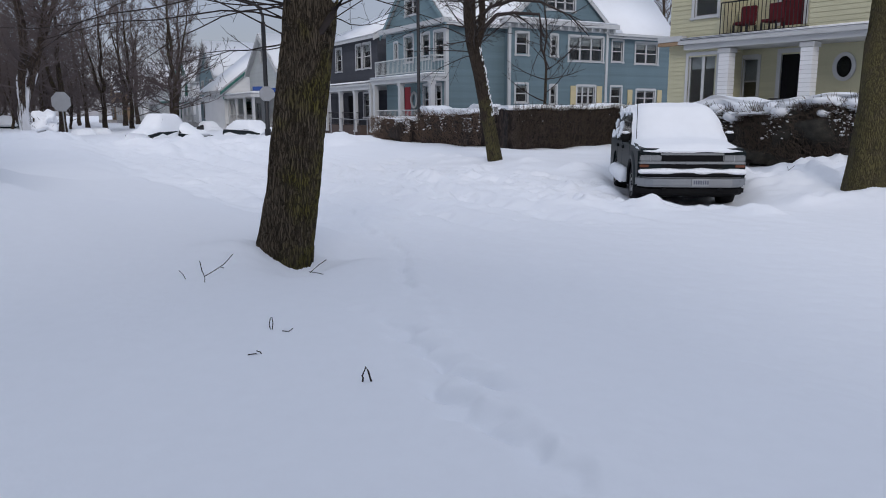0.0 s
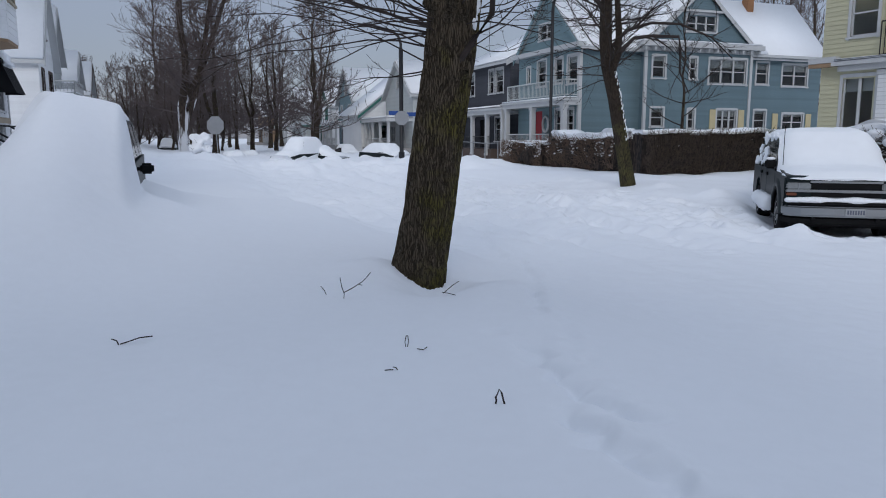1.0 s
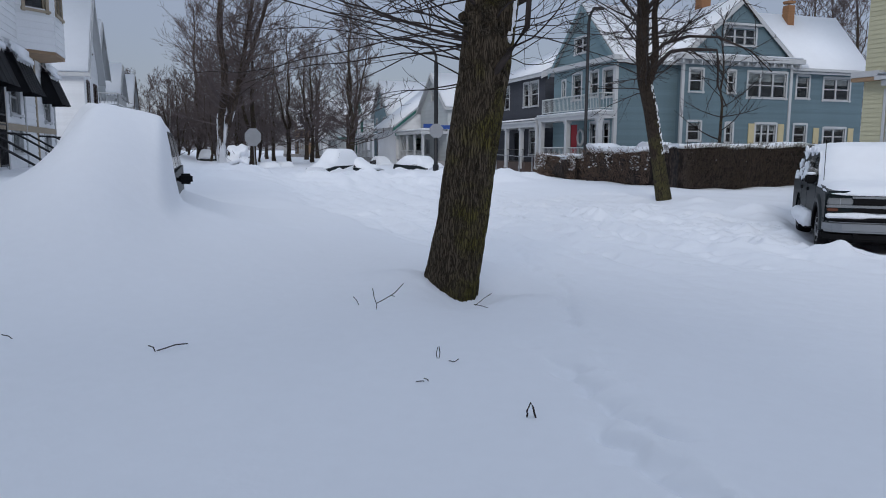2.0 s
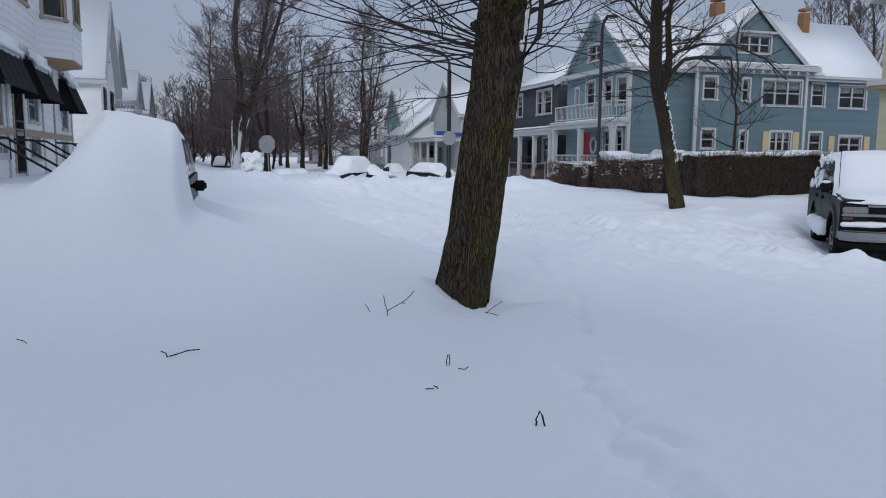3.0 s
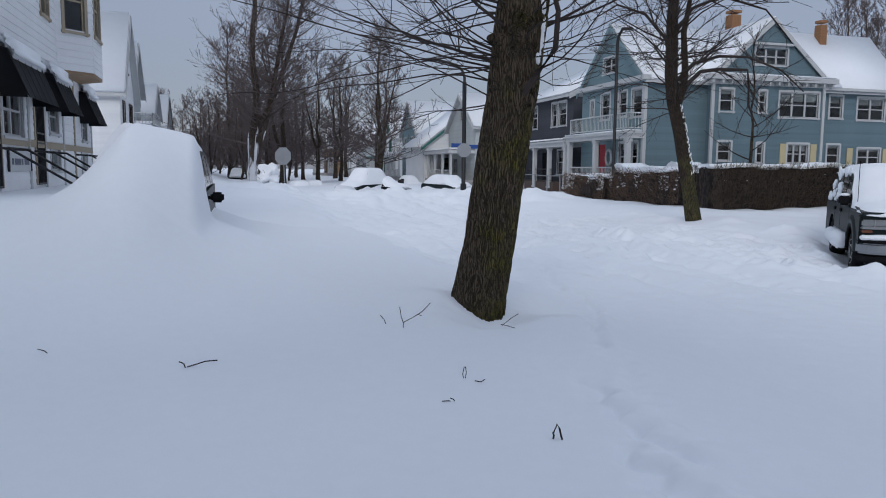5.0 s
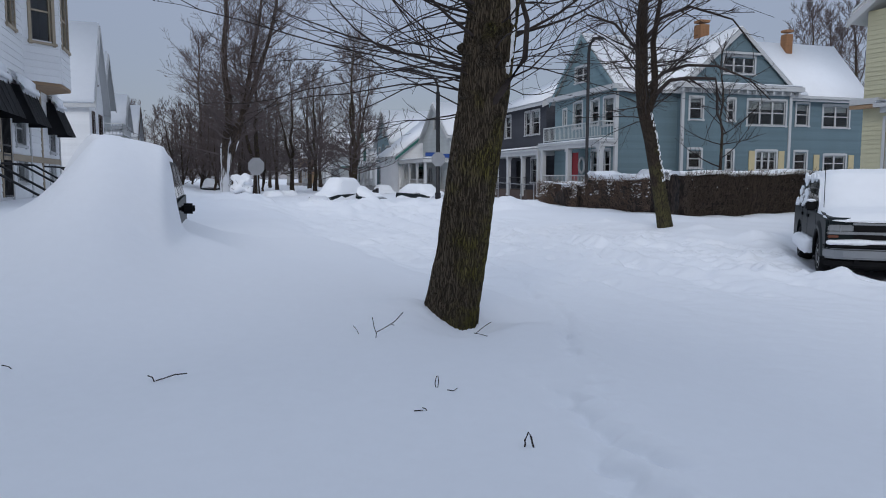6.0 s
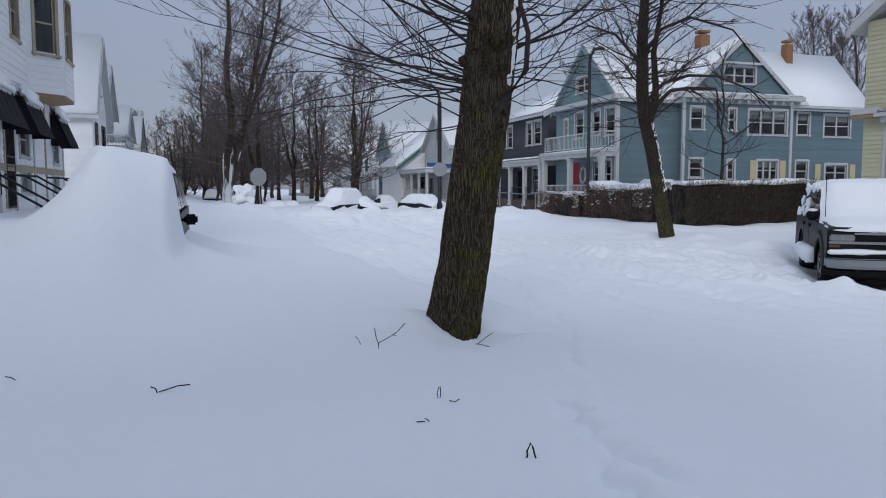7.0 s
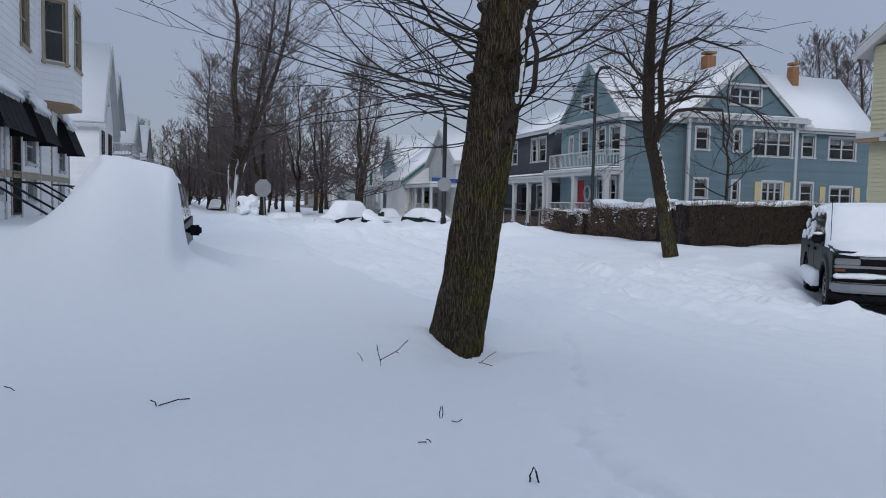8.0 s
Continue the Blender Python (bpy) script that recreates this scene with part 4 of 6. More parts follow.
def awning_house():
    h = thing("house", pose(-13.8, 13.9, 0, 0, 0, 31), "white-sided house with black awnings over its doors", "house")
    # street front runs up the street; outside is towards +x
    o = [(-0.7, 1.0, 2.3, 3.5), (3.8, 4.9, 2.55, 3.5), (8.65, 9.5, 2.5, 3.4), (2.15, 3.0, 1.15, 3.25), (-1.9, -1.05, 1.15, 3.4), (-0.5, 1.4, 1.5, 1.95), (3.8, 5.0, 1.5, 2.1), (8.4, 9.4, 1.4, 2.05)]
    shift = 8.0
    ops = [(a + shift, b + shift, c, e) for a, b, c, e in o]
    ops_up = [(3.4 + shift, 4.3 + shift, 5.7, 7.2), (-1.5 + shift, 0.1 + shift, 5.7, 7.2)]
    f = Wall(h, (0, -shift), (0, 1), 10.5 + shift, 0.3, 8.2, WHITE_SIDING, openings=ops[:5] + ops[6:] + ops_up + [(5.25 + shift, 8.6 + shift, 4.5, 8.0)], lap=0.2)
    for q in ops[:3]:
        f.window(*q, lights=2 if q[1] - q[0] > 1.2 else 1)
    for q in ops_up:
        f.window(*q, material=TAN)
    q = ops.pop(5)
    board = f.slab("name_board", [(q[0], q[1], q[2], q[3] + 0.05, 0.03, 0.055)], TRIM, "white name board with faint dark writing")
    for a, b, c, e in ((q[0] - 0.05, q[0], q[2], q[3] + 0.05), (q[1], q[1] + 0.05, q[2], q[3] + 0.05), (q[0], q[1], q[3] + 0.05, q[3] + 0.1)):
        bm = bmesh.new()
        f.block(bm, a, b, c, e, 0.03, 0.075)
        part("board_frame", bm, IRON, board)
    for k, (a, b) in enumerate(((0.12, 0.2), (0.25, 0.5), (0.54, 0.62), (0.68, 0.9))):
        bm = bmesh.new()
        f.block(bm, q[0] + (q[1] - q[0]) * a, q[0] + (q[1] - q[0]) * b, q[2] + 0.16, q[2] + 0.3, 0.058, 0.062)
        part("writing_bar", bm, NAVY, board)
    for q in ops[5:]:
        f.window(*q, sash=False, lights=1, casing=0.07, curtain=0.9)
    for q in ops[3:5]:
        f.slab("door", [(q[0], q[1], q[2], q[3], -0.12, -0.06)], BLACK)
        f.slab("door_frame", [(q[0] - 0.12, q[0], q[2], q[3] + 0.1, -0.1, 0.05), (q[1], q[1] + 0.12, q[2], q[3] + 0.1, -0.1, 0.05)], TAN)
        sec = f.slab("security_door", [(q[0], q[1], z, z + 0.05, 0.02, 0.06) for z in (q[2],)] , IRON, "black iron security door")
        for z in ((q[2] + q[3]) / 2, (q[2] + q[3]) / 2 + 0.25, q[3] - 0.05):
            bm = bmesh.new()
            f.block(bm, q[0], q[1], z, z + 0.045, 0.02, 0.06)
            part("rail", bm, IRON, sec)
        for k in range(8):
            s = q[0] + (q[1] - q[0]) * k / 7
            tube_part("bar", [([f.p(s, q[2], 0.04), f.p(s, q[3], 0.04)], 0.014 if k % 7 else 0.03)], IRON, sec, "", 5)
    f.slab("belt", [(0, 10.5 + shift, 2.1, 2.28, 0.026, 0.05)], TAN)
    for s in (10.44, 7.3, 5.6, 1.5, 3.2):
        f.slab("corner_board", [(s + shift - 0.09, s + shift + 0.06, 0.3, 4.4, 0.0, 0.05)], TRIM if s != 7.3 else TAN)
    # oriel with canted sides on the upper floor
    a, b, c, d = (0.0, 5.2), (0.85, 6.05), (0.85, 7.75), (0.0, 8.6)
    can = Wall(h, a, (1, 1), 1.2, 4.45, 8.2, WHITE_SIDING, openings=[(0.3, 0.95, 5.6, 7.4)], lap=0.2)
    can.window(0.3, 0.95, 5.6, 7.4, material=TAN)
    fro = Wall(h, b, (0, 1), 1.7, 4.45, 8.2, WHITE_SIDING, openings=[(0.3, 1.4, 5.6, 7.4)], lap=0.2)
    fro.window(0.3, 1.4, 5.6, 7.4, material=TAN)
    Wall(h, c, (-1, 1), 1.2, 4.45, 8.2, WHITE_SIDING, lap=0.2)
    bm = prism(bmesh.new(), [a, b, c, d], "z", 4.36, 4.45)
    part("oriel_base", bm, BROWN, h)
    bm = prism(bmesh.new(), [(-0.1, 5.1), (1.0, 5.95), (1.0, 7.85), (-0.1, 8.7)], "z", 8.2, 8.4)
    part("oriel_cap", bm, TRIM, h)
    # awnings: a sloping sheet with closed sides
    for k, (s0, s1, zb) in enumerate(((-0.9, 2.0, 3.12), (3.4, 5.4, 3.1), (8.3, 10.0, 3.05))):
        y0, y1, out = s0, s1, 0.62
        zt = 4.15 - 0.04 * k
        bm = bmesh.new()
        hexa(bm, [(out, y0, zb), (out, y1, zb), (out - 0.02, y1, zb + 0.02), (out - 0.02, y0, zb + 0.02), (out * 0.35, y0, zt), (out * 0.35, y1, zt), (0.03, y1, zt + 0.04), (0.03, y0, zt + 0.04)])
        aw = part("awning", bm, CANVAS, h, "black sloping awning")
        for y in (y0, y1 - 0.015):
            bm = prism(bmesh.new(), [(0.03, zb), (out - 0.03, zb), (out * 0.33, zt - 0.01), (0.03, zt)], "y", y, y + 0.015)
            part("awning_side", bm, CANVAS, aw)
        n = 5
        for i in range(n + 1):
            y = y0 + (y1 - y0) * i / n
            tb = tube_part("awning_rib", [([(out + 0.006, y, zb), (out * 0.35 + 0.008, y, zt)], 0.012)], IRON, aw, "", 4)
        v = snow_sheet("ledge_snow", [[(0.03, y0 + 0.02, zt + 0.05), (out * 0.66, y0 + 0.02, zt - 0.3), (out * 0.66, y1 - 0.02, zt - 0.3), (0.03, y1 - 0.02, zt + 0.05)]], 0.42, h.matrix_world)
    # steps with iron handrails
    for s in (-1.5, 2.6, 8.0):
        part("stoop", boxes((0.03, 0.9, s - 0.8, s + 0.8, 0.2, 0.98), (0.9, 1.25, s - 0.8, s + 0.8, 0.2, 0.8), (1.25, 1.6, s - 0.8, s + 0.8, 0.2, 0.62)), FOUNDATION, h)
        for y in (s - 0.75, s + 0.75):
            tube_part("handrail", [([(0.05, y, 2.0), (0.5, y, 1.98), (1.75, y, 1.2), (1.75, y, 0.4)], 0.03)], IRON, h, "", 6)
    Wall(h, (-10, -shift), (1, 0), 10, 0.3, 8.2, WHITE_SIDING, boards=False)
    Wall(h, (0, 10.5), (-1, 0), 10, 0.3, 8.2, WHITE_SIDING, lap=0.2)
    Wall(h, (-10, 10.5), (0, -1), 10.5 + shift, 0.3, 8.2, WHITE_SIDING, boards=False)
    gable_roof(h, -10, 0, -shift, 10.5, 8.2, 11.5, "y", over=0.4)
    room(h, -9.7, -0.3, -shift + 0.3, 10.2, 0.6, 8.1)


def street_house(u, v, width, depth, ze, zr, wall, side, trim=None, porch=True, label="", turn=0.0, lap=0.17, boards=True):
    """A gable-fronted house. side 1: stands right of the street, its front to the left; -1: the other way round."""
    h = thing("house", placed(u, v, 0.0, turn), label, "house", "houses along the street")
    x0, x1 = (0, depth) if side > 0 else (-depth, 0)
    m = trim or TRIM
    o = [(width * 0.15, width * 0.15 + 0.9, 3.9, 5.2), (width * 0.62, width * 0.62 + 1.3, 3.9, 5.2), (width * 0.2, width * 0.2 + 1.4, 1.2, 2.6), (width * 0.65, width * 0.65 + 0.95, 0.8, 2.8)]
    o = [q for q in o if q[3] < ze - 0.2]
    fo, fd = ((x0, width), (0, -1)) if side > 0 else ((x1, 0), (0, 1))
    f = Wall(h, fo, fd, width, 0.1, ze, wall, openings=o, lap=lap, boards=boards)
    for q in o:
        if q[2] > 1:
            f.window(*q, lights=2 if q[1] - q[0] > 1 else 1, material=m, curtain=0.3)
        else:
            f.slab("door", [(*q, -0.1, -0.05)], m)
    go = [(width / 2 - 0.6, width / 2 + 0.6, ze + (zr - ze) * 0.25, ze + (zr - ze) * 0.25 + 1.0)]
    g = Wall(h, fo, fd, width, ze, zr, wall, top=slope(width, ze, zr), openings=go, lap=lap, boards=boards)
    g.window(*go[0], lights=2, material=m)
    so = [(depth * 0.2, depth * 0.2 + 0.9, 1.4, 2.6), (depth * 0.6, depth * 0.6 + 0.9, 1.4, 2.6)] + ([(depth * 0.25, depth * 0.25 + 0.9, 3.9, 5.1)] if ze > 5.4 else [])
    sd = Wall(h, (x0, 0), (1, 0), depth, 0.1, ze, wall, openings=so, lap=lap, boards=boards)
    for q in so:
        sd.window(*q, material=m, curtain=0.3)
    Wall(h, (x1, width), (-1, 0), depth, 0.1, ze, wall, boards=False)
    bo, bd = ((x1, 0), (0, 1)) if side > 0 else ((x0, width), (0, -1))
    Wall(h, bo, bd, width, 0.1, ze, wall, boards=False)
    Wall(h, bo, bd, width, ze, zr, wall, top=slope(width, ze, zr), boards=False)
    gable_roof(h, x0, x1, 0, width, ze, zr + 0.1, "x", over=0.4, trim=TRIM if m is BROWN_TRIM and porch else m)
    room(h, x0 + 0.3, x1 - 0.3, 0.3, width - 0.3, 0.3, ze - 0.05)
    if porch:
        px0, px1 = (x0 - 2.2, x0 - 0.03) if side > 0 else (x1 + 0.03, x1 + 2.2)
        part("porch_floor", boxes((px0, px1, 0.1, width - 0.1, 0.1, 0.75)), FOUNDATION, h)
        part("porch_roof", boxes((px0 - 0.15, px1, -0.1, width + 0.1, 2.95, 3.2)), m, h)
        snow_sheet("ledge_snow", [[(px0 - 0.12, -0.05, 3.205), (px1, -0.05, 3.205), (px1, width + 0.05, 3.205), (px0 - 0.12, width + 0.05, 3.205)]], 0.2, h.matrix_world)
        xc = px0 + 0.15 if side > 0 else px1 - 0.15
        for k in range(4):
            column(h, xc, 0.3 + (width - 0.6) * k / 3, 0.2, 0.75, 2.95)
        rail(h, (xc, 0.3), (xc, width - 0.3), 0.75, 1.55, 0.2, TRIM, thick=0.03)
    return h


blue_house()
dark_house()
yellow_house()
chair_on_balcony(-2.6, "dark red balcony chair covered with snow")
chair_on_balcony(-3.6, "red balcony chair behind black railing")
awning_house()
# the far houses on both sides
street_house(59.2, 19.0, 8.2, 11, 5.2, 7.9, GREY_SIDING, 1, None, True, "pale grey two-storey house beyond the crossing")
street_house(69, 27.0, 10, 8, 3.8, 7.6, WHITE_SIDING, 1, TRIM_GREEN, True, "white house with green trim and snowy porch roof", turn=90)
street_house(80, 19.0, 8, 11, 5.6, 9.0, TEAL, 1, None, True, "faded blue house far along the street", boards=False)
street_house(93, 19.0, 8, 11, 5.6, 8.8, WHITE_SIDING, 1, TRIM_GREEN, True, "white house far along the street", boards=False)
street_house(44.2, -6.25, 5.4, 12, 6.0, 10.0, WHITE_SIDING, -1, BROWN_TRIM, True, "white gabled house with a deep snowy roof")
h = street_house(56.6, -7.3, 5.4, 12, 7.2, 10.3, GREY_SIDING, -1, None, False, "grey gabled house with an upper balcony", boards=False)
part("balcony_floor", boxes((0.03, 1.5, 0.0, 5.4, 4.3, 4.5)), TRIM, h)
for y in (0.15, 2.7, 5.25):
    column(h, 1.35, y, 0.2, 0.2, 4.3)
for a, b in (((1.4, 0.1), (1.4, 5.3)), ((0.05, 0.1), (1.4, 0.1))):
    rail(h, a, b, 4.5, 5.4, 0.22, TRIM, thick=0.04)
snow_sheet("ledge_snow", [[(0.05, 0.02, 4.505), (1.45, 0.02, 4.505), (1.45, 5.38, 4.505), (0.05, 5.38, 4.505)]], 0.35, h.matrix_world)
street_house(66.5, -7.0, 5.0, 12, 6.0, 8.3, WHITE_SIDING, -1, None, False, "small white house far along the street", boards=False)
street_house(77.0, -7.0, 6.0, 12, 5.6, 8.4, WHITE_SIDING, -1, BROWN_TRIM, False, "white house with dark eaves far along the street", boards=False)


street_house(110, 18.0, 8, 11, 5.4, 8.6, GREY_SIDING, 1, None, True, "grey house at the far end of the street", boards=False)
street_house(122, 17.0, 8, 11, 5.4, 8.6, WHITE_SIDING, 1, None, True, "white house at the far end of the street", boards=False)
street_house(134, 15.5, 8, 11, 5.4, 8.6, BROWN, 1, None, True, "brown house at the far end of the street", boards=False)
street_house(98, -10.0, 8, 12, 5.0, 8.8, GREY_SIDING, -1, None, True, "grey house far down the street", boards=False)
# unseen houses added around the camera; the tall white one shades the foreground
street_house(-14, -1.2, 9.5, 12, 8.0, 11.5, WHITE_SIDING, -1, None, True, "unseen tall white house added to shade the foreground snow", boards=False)
# set back from the street so that sun still reaches the drift
street_house(-1.5, -9.0, 9, 12, 8.0, 11.5, GREY_SIDING, -1, None, False, "unseen tall grey house added beside the camera", boards=False)
street_house(-25, -4.8, 9.5, 12, 7.0, 10.5, YELLOW, -1, None, True, "yellow house behind the walk", boards=False)
street_house(-6, 20.5, 9, 11, 6.5, 10, WHITE_SIDING, 1, None, True, "white house across the street", boards=False)
street_house(-18, 20.5, 9, 11, 6.5, 10, GREY_SIDING, 1, None, True, "grey house across the street", boards=False)


# ---- trees ----
def limb(rnd, start, d, length, bend, n=5, jitter=0.12):
    """Points of a crooked branch from start along d; bend lifts (+) or droops (-) it."""
    pts, p, d = [Vector(start)], Vector(start), Vector(d).normalized()
    for k in range(n):
        d = (d + Vector((rnd.uniform(-jitter, jitter), rnd.uniform(-jitter, jitter), rnd.uniform(-jitter, jitter) + bend / n))).normalized()
        p = p + d * (length / n)
        pts.append(p.copy())
    return pts


def spread(rnd, pts, r0, r1, level, lists, count, share, bend, sides, tmin=0.0035):
    """Adds a branch and, level by level, the shoots on it."""
    n = len(pts) - 1
    if level < 2 and min(p.z for p in pts) < 1.9 and pts[0].z > 1.9:
        return
    tube(*lists, pts, [r0 + (r1 - r0) * i / n for i in range(n + 1)], sides)
    if level == 0:
        return
    total = sum((b - a).length for a, b in zip(pts, pts[1:]))
    for k in range(count):
        f = rnd.uniform(0.18, 0.98)
        i = min(int(f * n), n - 1)
        a = pts[i].lerp(pts[i + 1], f * n - i)
        along = (pts[i + 1] - pts[i]).normalized()
        out = Vector((rnd.uniform(-1, 1), rnd.uniform(-1, 1), rnd.uniform(-0.5, 0.8)))
        d = along * rnd.uniform(0.5, 1.1) + (out - along * out.dot(along)).normalized() * rnd.uniform(0.5, 0.9)
        ln = total * share * rnd.uniform(0.5, 1.15) * (1.1 - 0.55 * f)
        ra = max((r0 + (r1 - r0) * f) * 0.6, tmin)
        spread(rnd, limb(rnd, a, d, ln, bend * rnd.uniform(0.4, 1.4), 4 if level > 1 else 3, 0.16), ra, max(ra * 0.4, tmin * 0.8), level - 1, lists, max(2, int(count * 0.75)), share, bend, 3, tmin)


def bare_tree(seed, height, r0, first, count, reach, bark, twig, m, label, fork=None, level=2, lean=(0, 0), sub=6, rise=0.75, tmin=0.0035, slim=0.016):
    """A leafless tree: thing > trunk, crown. fork: heights at which the stem divides."""
    rnd = random.Random(seed)
    t = thing("tree", m, label, "tree", "street trees")
    stems, n = [], 12
    main = [Vector((lean[0] * (k / n) + rnd.uniform(-1, 1) * 0.012 * height * (k > 0), lean[1] * (k / n) + rnd.uniform(-1, 1) * 0.012 * height * (k > 0), -0.4 + (height + 0.4) * k / n)) for k in range(n + 1)]
    stems.append((main, [max(r0 * (1 - 0.9 * (k / n) ** 0.8), 0.02) * (1.25 if k == 0 else 1) for k in range(n + 1)]))
    for z, a, spread_out in fork or ():
        i = int((z + 0.4) / (height + 0.4) * n)
        s = main[i]
        pts = [s + Vector((math.cos(a) * spread_out * (j / 6) ** 0.6, math.sin(a) * spread_out * (j / 6) ** 0.6, (height * 0.93 - z) * j / 6)) + Vector((rnd.uniform(-0.2, 0.2), rnd.uniform(-0.2, 0.2), 0)) * (j > 0) for j in range(7)]
        rr = stems[0][1][i] * 0.75
        stems.append((pts, [max(rr * (1 - 0.88 * j / 6), 0.02) for j in range(7)]))
    tv, tf = [], []
    for pts, radii in stems:
        tube(tv, tf, pts, radii, 10)
    from_lists("trunk", tv, tf, bark, t)
    lists = ([], [])
    for k in range(count):
        pts, radii = stems[k % len(stems)] if k % 3 else stems[0]
        z = first + (height * 0.97 - first) * (rnd.random() ** 0.85)
        lo = pts[0].z
        f = (max(z, lo + 0.3) - lo) / (pts[-1].z - lo) * (len(pts) - 1)
        i = min(int(f), len(pts) - 2)
        a = pts[i].lerp(pts[i + 1], f - i)
        up = (a.z - first) / (height - first)
        az = rnd.uniform(0, 2 * math.pi)
        el = radians(rnd.uniform(-8, 28) + 38 * up)
        ln = reach * (1.1 - 0.75 * up) * rnd.uniform(0.6, 1.1)
        ra = max(min(radii[i] * 0.4, slim * ln), 0.012)
        spread(rnd, limb(rnd, a, (math.cos(az) * math.cos(el), math.sin(az) * math.cos(el), math.sin(el)), ln, rise * rnd.uniform(0.2, 1.0), 6, 0.16), ra, max(0.006, tmin), level, lists, sub, 0.42, rise * 0.6, 4, tmin)
    from_lists("crown", *lists, twig, t, "", False)
    return t


def near_tree():
    """The leaning roadside tree with deeply furrowed bark."""
    rnd = random.Random(11)
    x0, y0 = -1.60, 7.32
    t = thing("tree", pose(x0, y0, 0), "leaning tree with furrowed mossy brown bark and bare shoots", "tree", "street trees")
    axis = [(-0.5, -0.10, 0.30), (0.0, -0.02, 0.325), (0.18, 0.015, 0.30), (0.5, 0.08, 0.275), (1.0, 0.17, 0.262), (1.7, 0.265, 0.255), (2.42, 0.365, 0.255), (3.03, 0.43, 0.255), (3.7, 0.51, 0.25), (4.6, 0.60, 0.21), (5.6, 0.66, 0.18), (7.0, 0.75, 0.14), (9.0, 0.7, 0.09), (11.0, 0.8, 0.03)]
    zs, xs, rs = (np.array([a[i] for a in axis]) for i in range(3))
    sides, rings = 190, np.concatenate([np.arange(-0.2, 4.4, 0.021), np.arange(4.4, 11.0, 0.2)])
    verts, faces = [], []
    for i, z in enumerate(rings):
        cx, r = np.interp(z, zs, xs), np.interp(z, zs, rs)
        for k in range(sides):
            w = 2 * math.pi * k / sides
            ca, sa = math.cos(w), math.sin(w)
            w2 = w + 0.13 * noise.noise(Vector((ca * 2.2, sa * 2.2, z * 2.6))) + 0.05 * noise.noise(Vector((ca * 6, sa * 6, z * 6)))
            d = noise.voronoi(Vector((math.cos(w2) * 8.0, math.sin(w2) * 8.0, z * 3.6)))[0]
            ridge = min(1.0, (d[1] - d[0]) * 3.0) ** 0.7
            lump = 0.022 * noise.noise(Vector((ca * 1.3, sa * 1.3, z * 1.1 + 4)))
            root = 0.10 * max(0.0, 0.5 - z) * (1 + math.sin(w * 5 + 1)) * (0.5 - 0.5 * ca)
            rr = r * (1 + lump * 2.5) + root + (ridge - 0.75) * 0.021 * min(1, r / 0.2) + 0.004 * noise.noise(Vector((ca * 14, sa * 14, z * 9)))
            verts.append((cx + rr * ca, rr * sa, z))
        if i:
            a, b = (i - 1) * sides, i * sides
            faces += [(a + k, a + (k + 1) % sides, b + (k + 1) % sides, b + k) for k in range(sides)]
    from_lists("trunk", verts, faces, BARK, t, "furrowed bark with green moss")

    def at(z, w, f=0.8):
        r = np.interp(z, zs, rs) * f
        return Vector((np.interp(z, zs, xs) + r * math.cos(w), r * math.sin(w), z))

    # swollen burrs where shoots spring from the stem
    verts, faces = [], []
    for k in range(13):
        w, z = rnd.uniform(-2.6, -0.3), rnd.uniform(2.1, 3.6)
        p, d = at(z, w, 0.85), Vector((math.cos(w), math.sin(w), 0.15))
        tube(verts, faces, [p, p + d * 0.07, p + d * 0.11], [rnd.uniform(0.06, 0.1), 0.055, 0.02], 9)
    from_lists("burr", verts, faces, BARK, t)["kind"] = "stuff"
    # low shoots, long and nearly level
    lists = ([], [])
    for k in range(88):
        left = k % 5 < 3
        w = rnd.uniform(2.2, 4.3) if left else rnd.uniform(-1.1, 0.9)
        if k % 9 == 0:
            w = rnd.uniform(0, 6.28)
        z = rnd.uniform(2.25, 4.3)
        el = radians(rnd.uniform(-6, 34))
        d = (math.cos(w) * math.cos(el), math.sin(w) * math.cos(el), math.sin(el))
        ln = rnd.uniform(1.5, 3.5) if left else rnd.uniform(0.9, 2.3)
        ra = rnd.uniform(0.0055, 0.0115) if k % 7 else 0.017
        spread(rnd, limb(rnd, at(z, w), d, ln, rnd.uniform(-0.5, 0.45), 8, 0.19), ra, 0.0028, 2 if k % 2 else 1, lists, 4, 0.4, 0.25, 5, 0.0026)
    from_lists("lower_crown", *lists, TWIG, t, "", True)
    # the dark crooked limb on the street side, and the crown above
    lists = ([], [])
    tube(*lists, [at(2.35, -0.9), at(2.42, -0.9) + Vector((0.12, -0.1, 0.08)), at(2.5, -0.6) + Vector((0.26, -0.1, 0.28)), at(2.5, -0.6) + Vector((0.28, -0.12, 0.62)), at(2.5, -0.6) + Vector((0.2, -0.12, 0.9)), at(2.5, -0.6) + Vector((0.3, -0.1, 1.4))], [0.035, 0.032, 0.028, 0.026, 0.022, 0.014], 8)
    for w, z, ln, el in ((0.2, 3.9, 3.2, 56), (1.8, 4.2, 4.0, 45), (-1.2, 4.5, 3.6, 48), (2.5, 4.8, 4.0, 50), (0.6, 5.0, 3.4, 58), (-2.2, 5.2, 3.6, 50), (4.5, 6.2, 3.0, 55), (1.2, 6.6, 3.0, 55), (3.2, 7.6, 2.6, 60), (5.6, 8.2, 2.4, 60)):
        e = radians(el)
        spread(rnd, limb(rnd, at(z, w), (math.cos(w) * math.cos(e), math.sin(w) * math.cos(e), math.sin(e)), ln, 0.1, 8, 0.12), 0.036 if ln > 3.4 else 0.03, 0.006, 2, lists, 8, 0.42, 0.2, 6)
    from_lists("crown", *lists, TWIG, t, "", True)
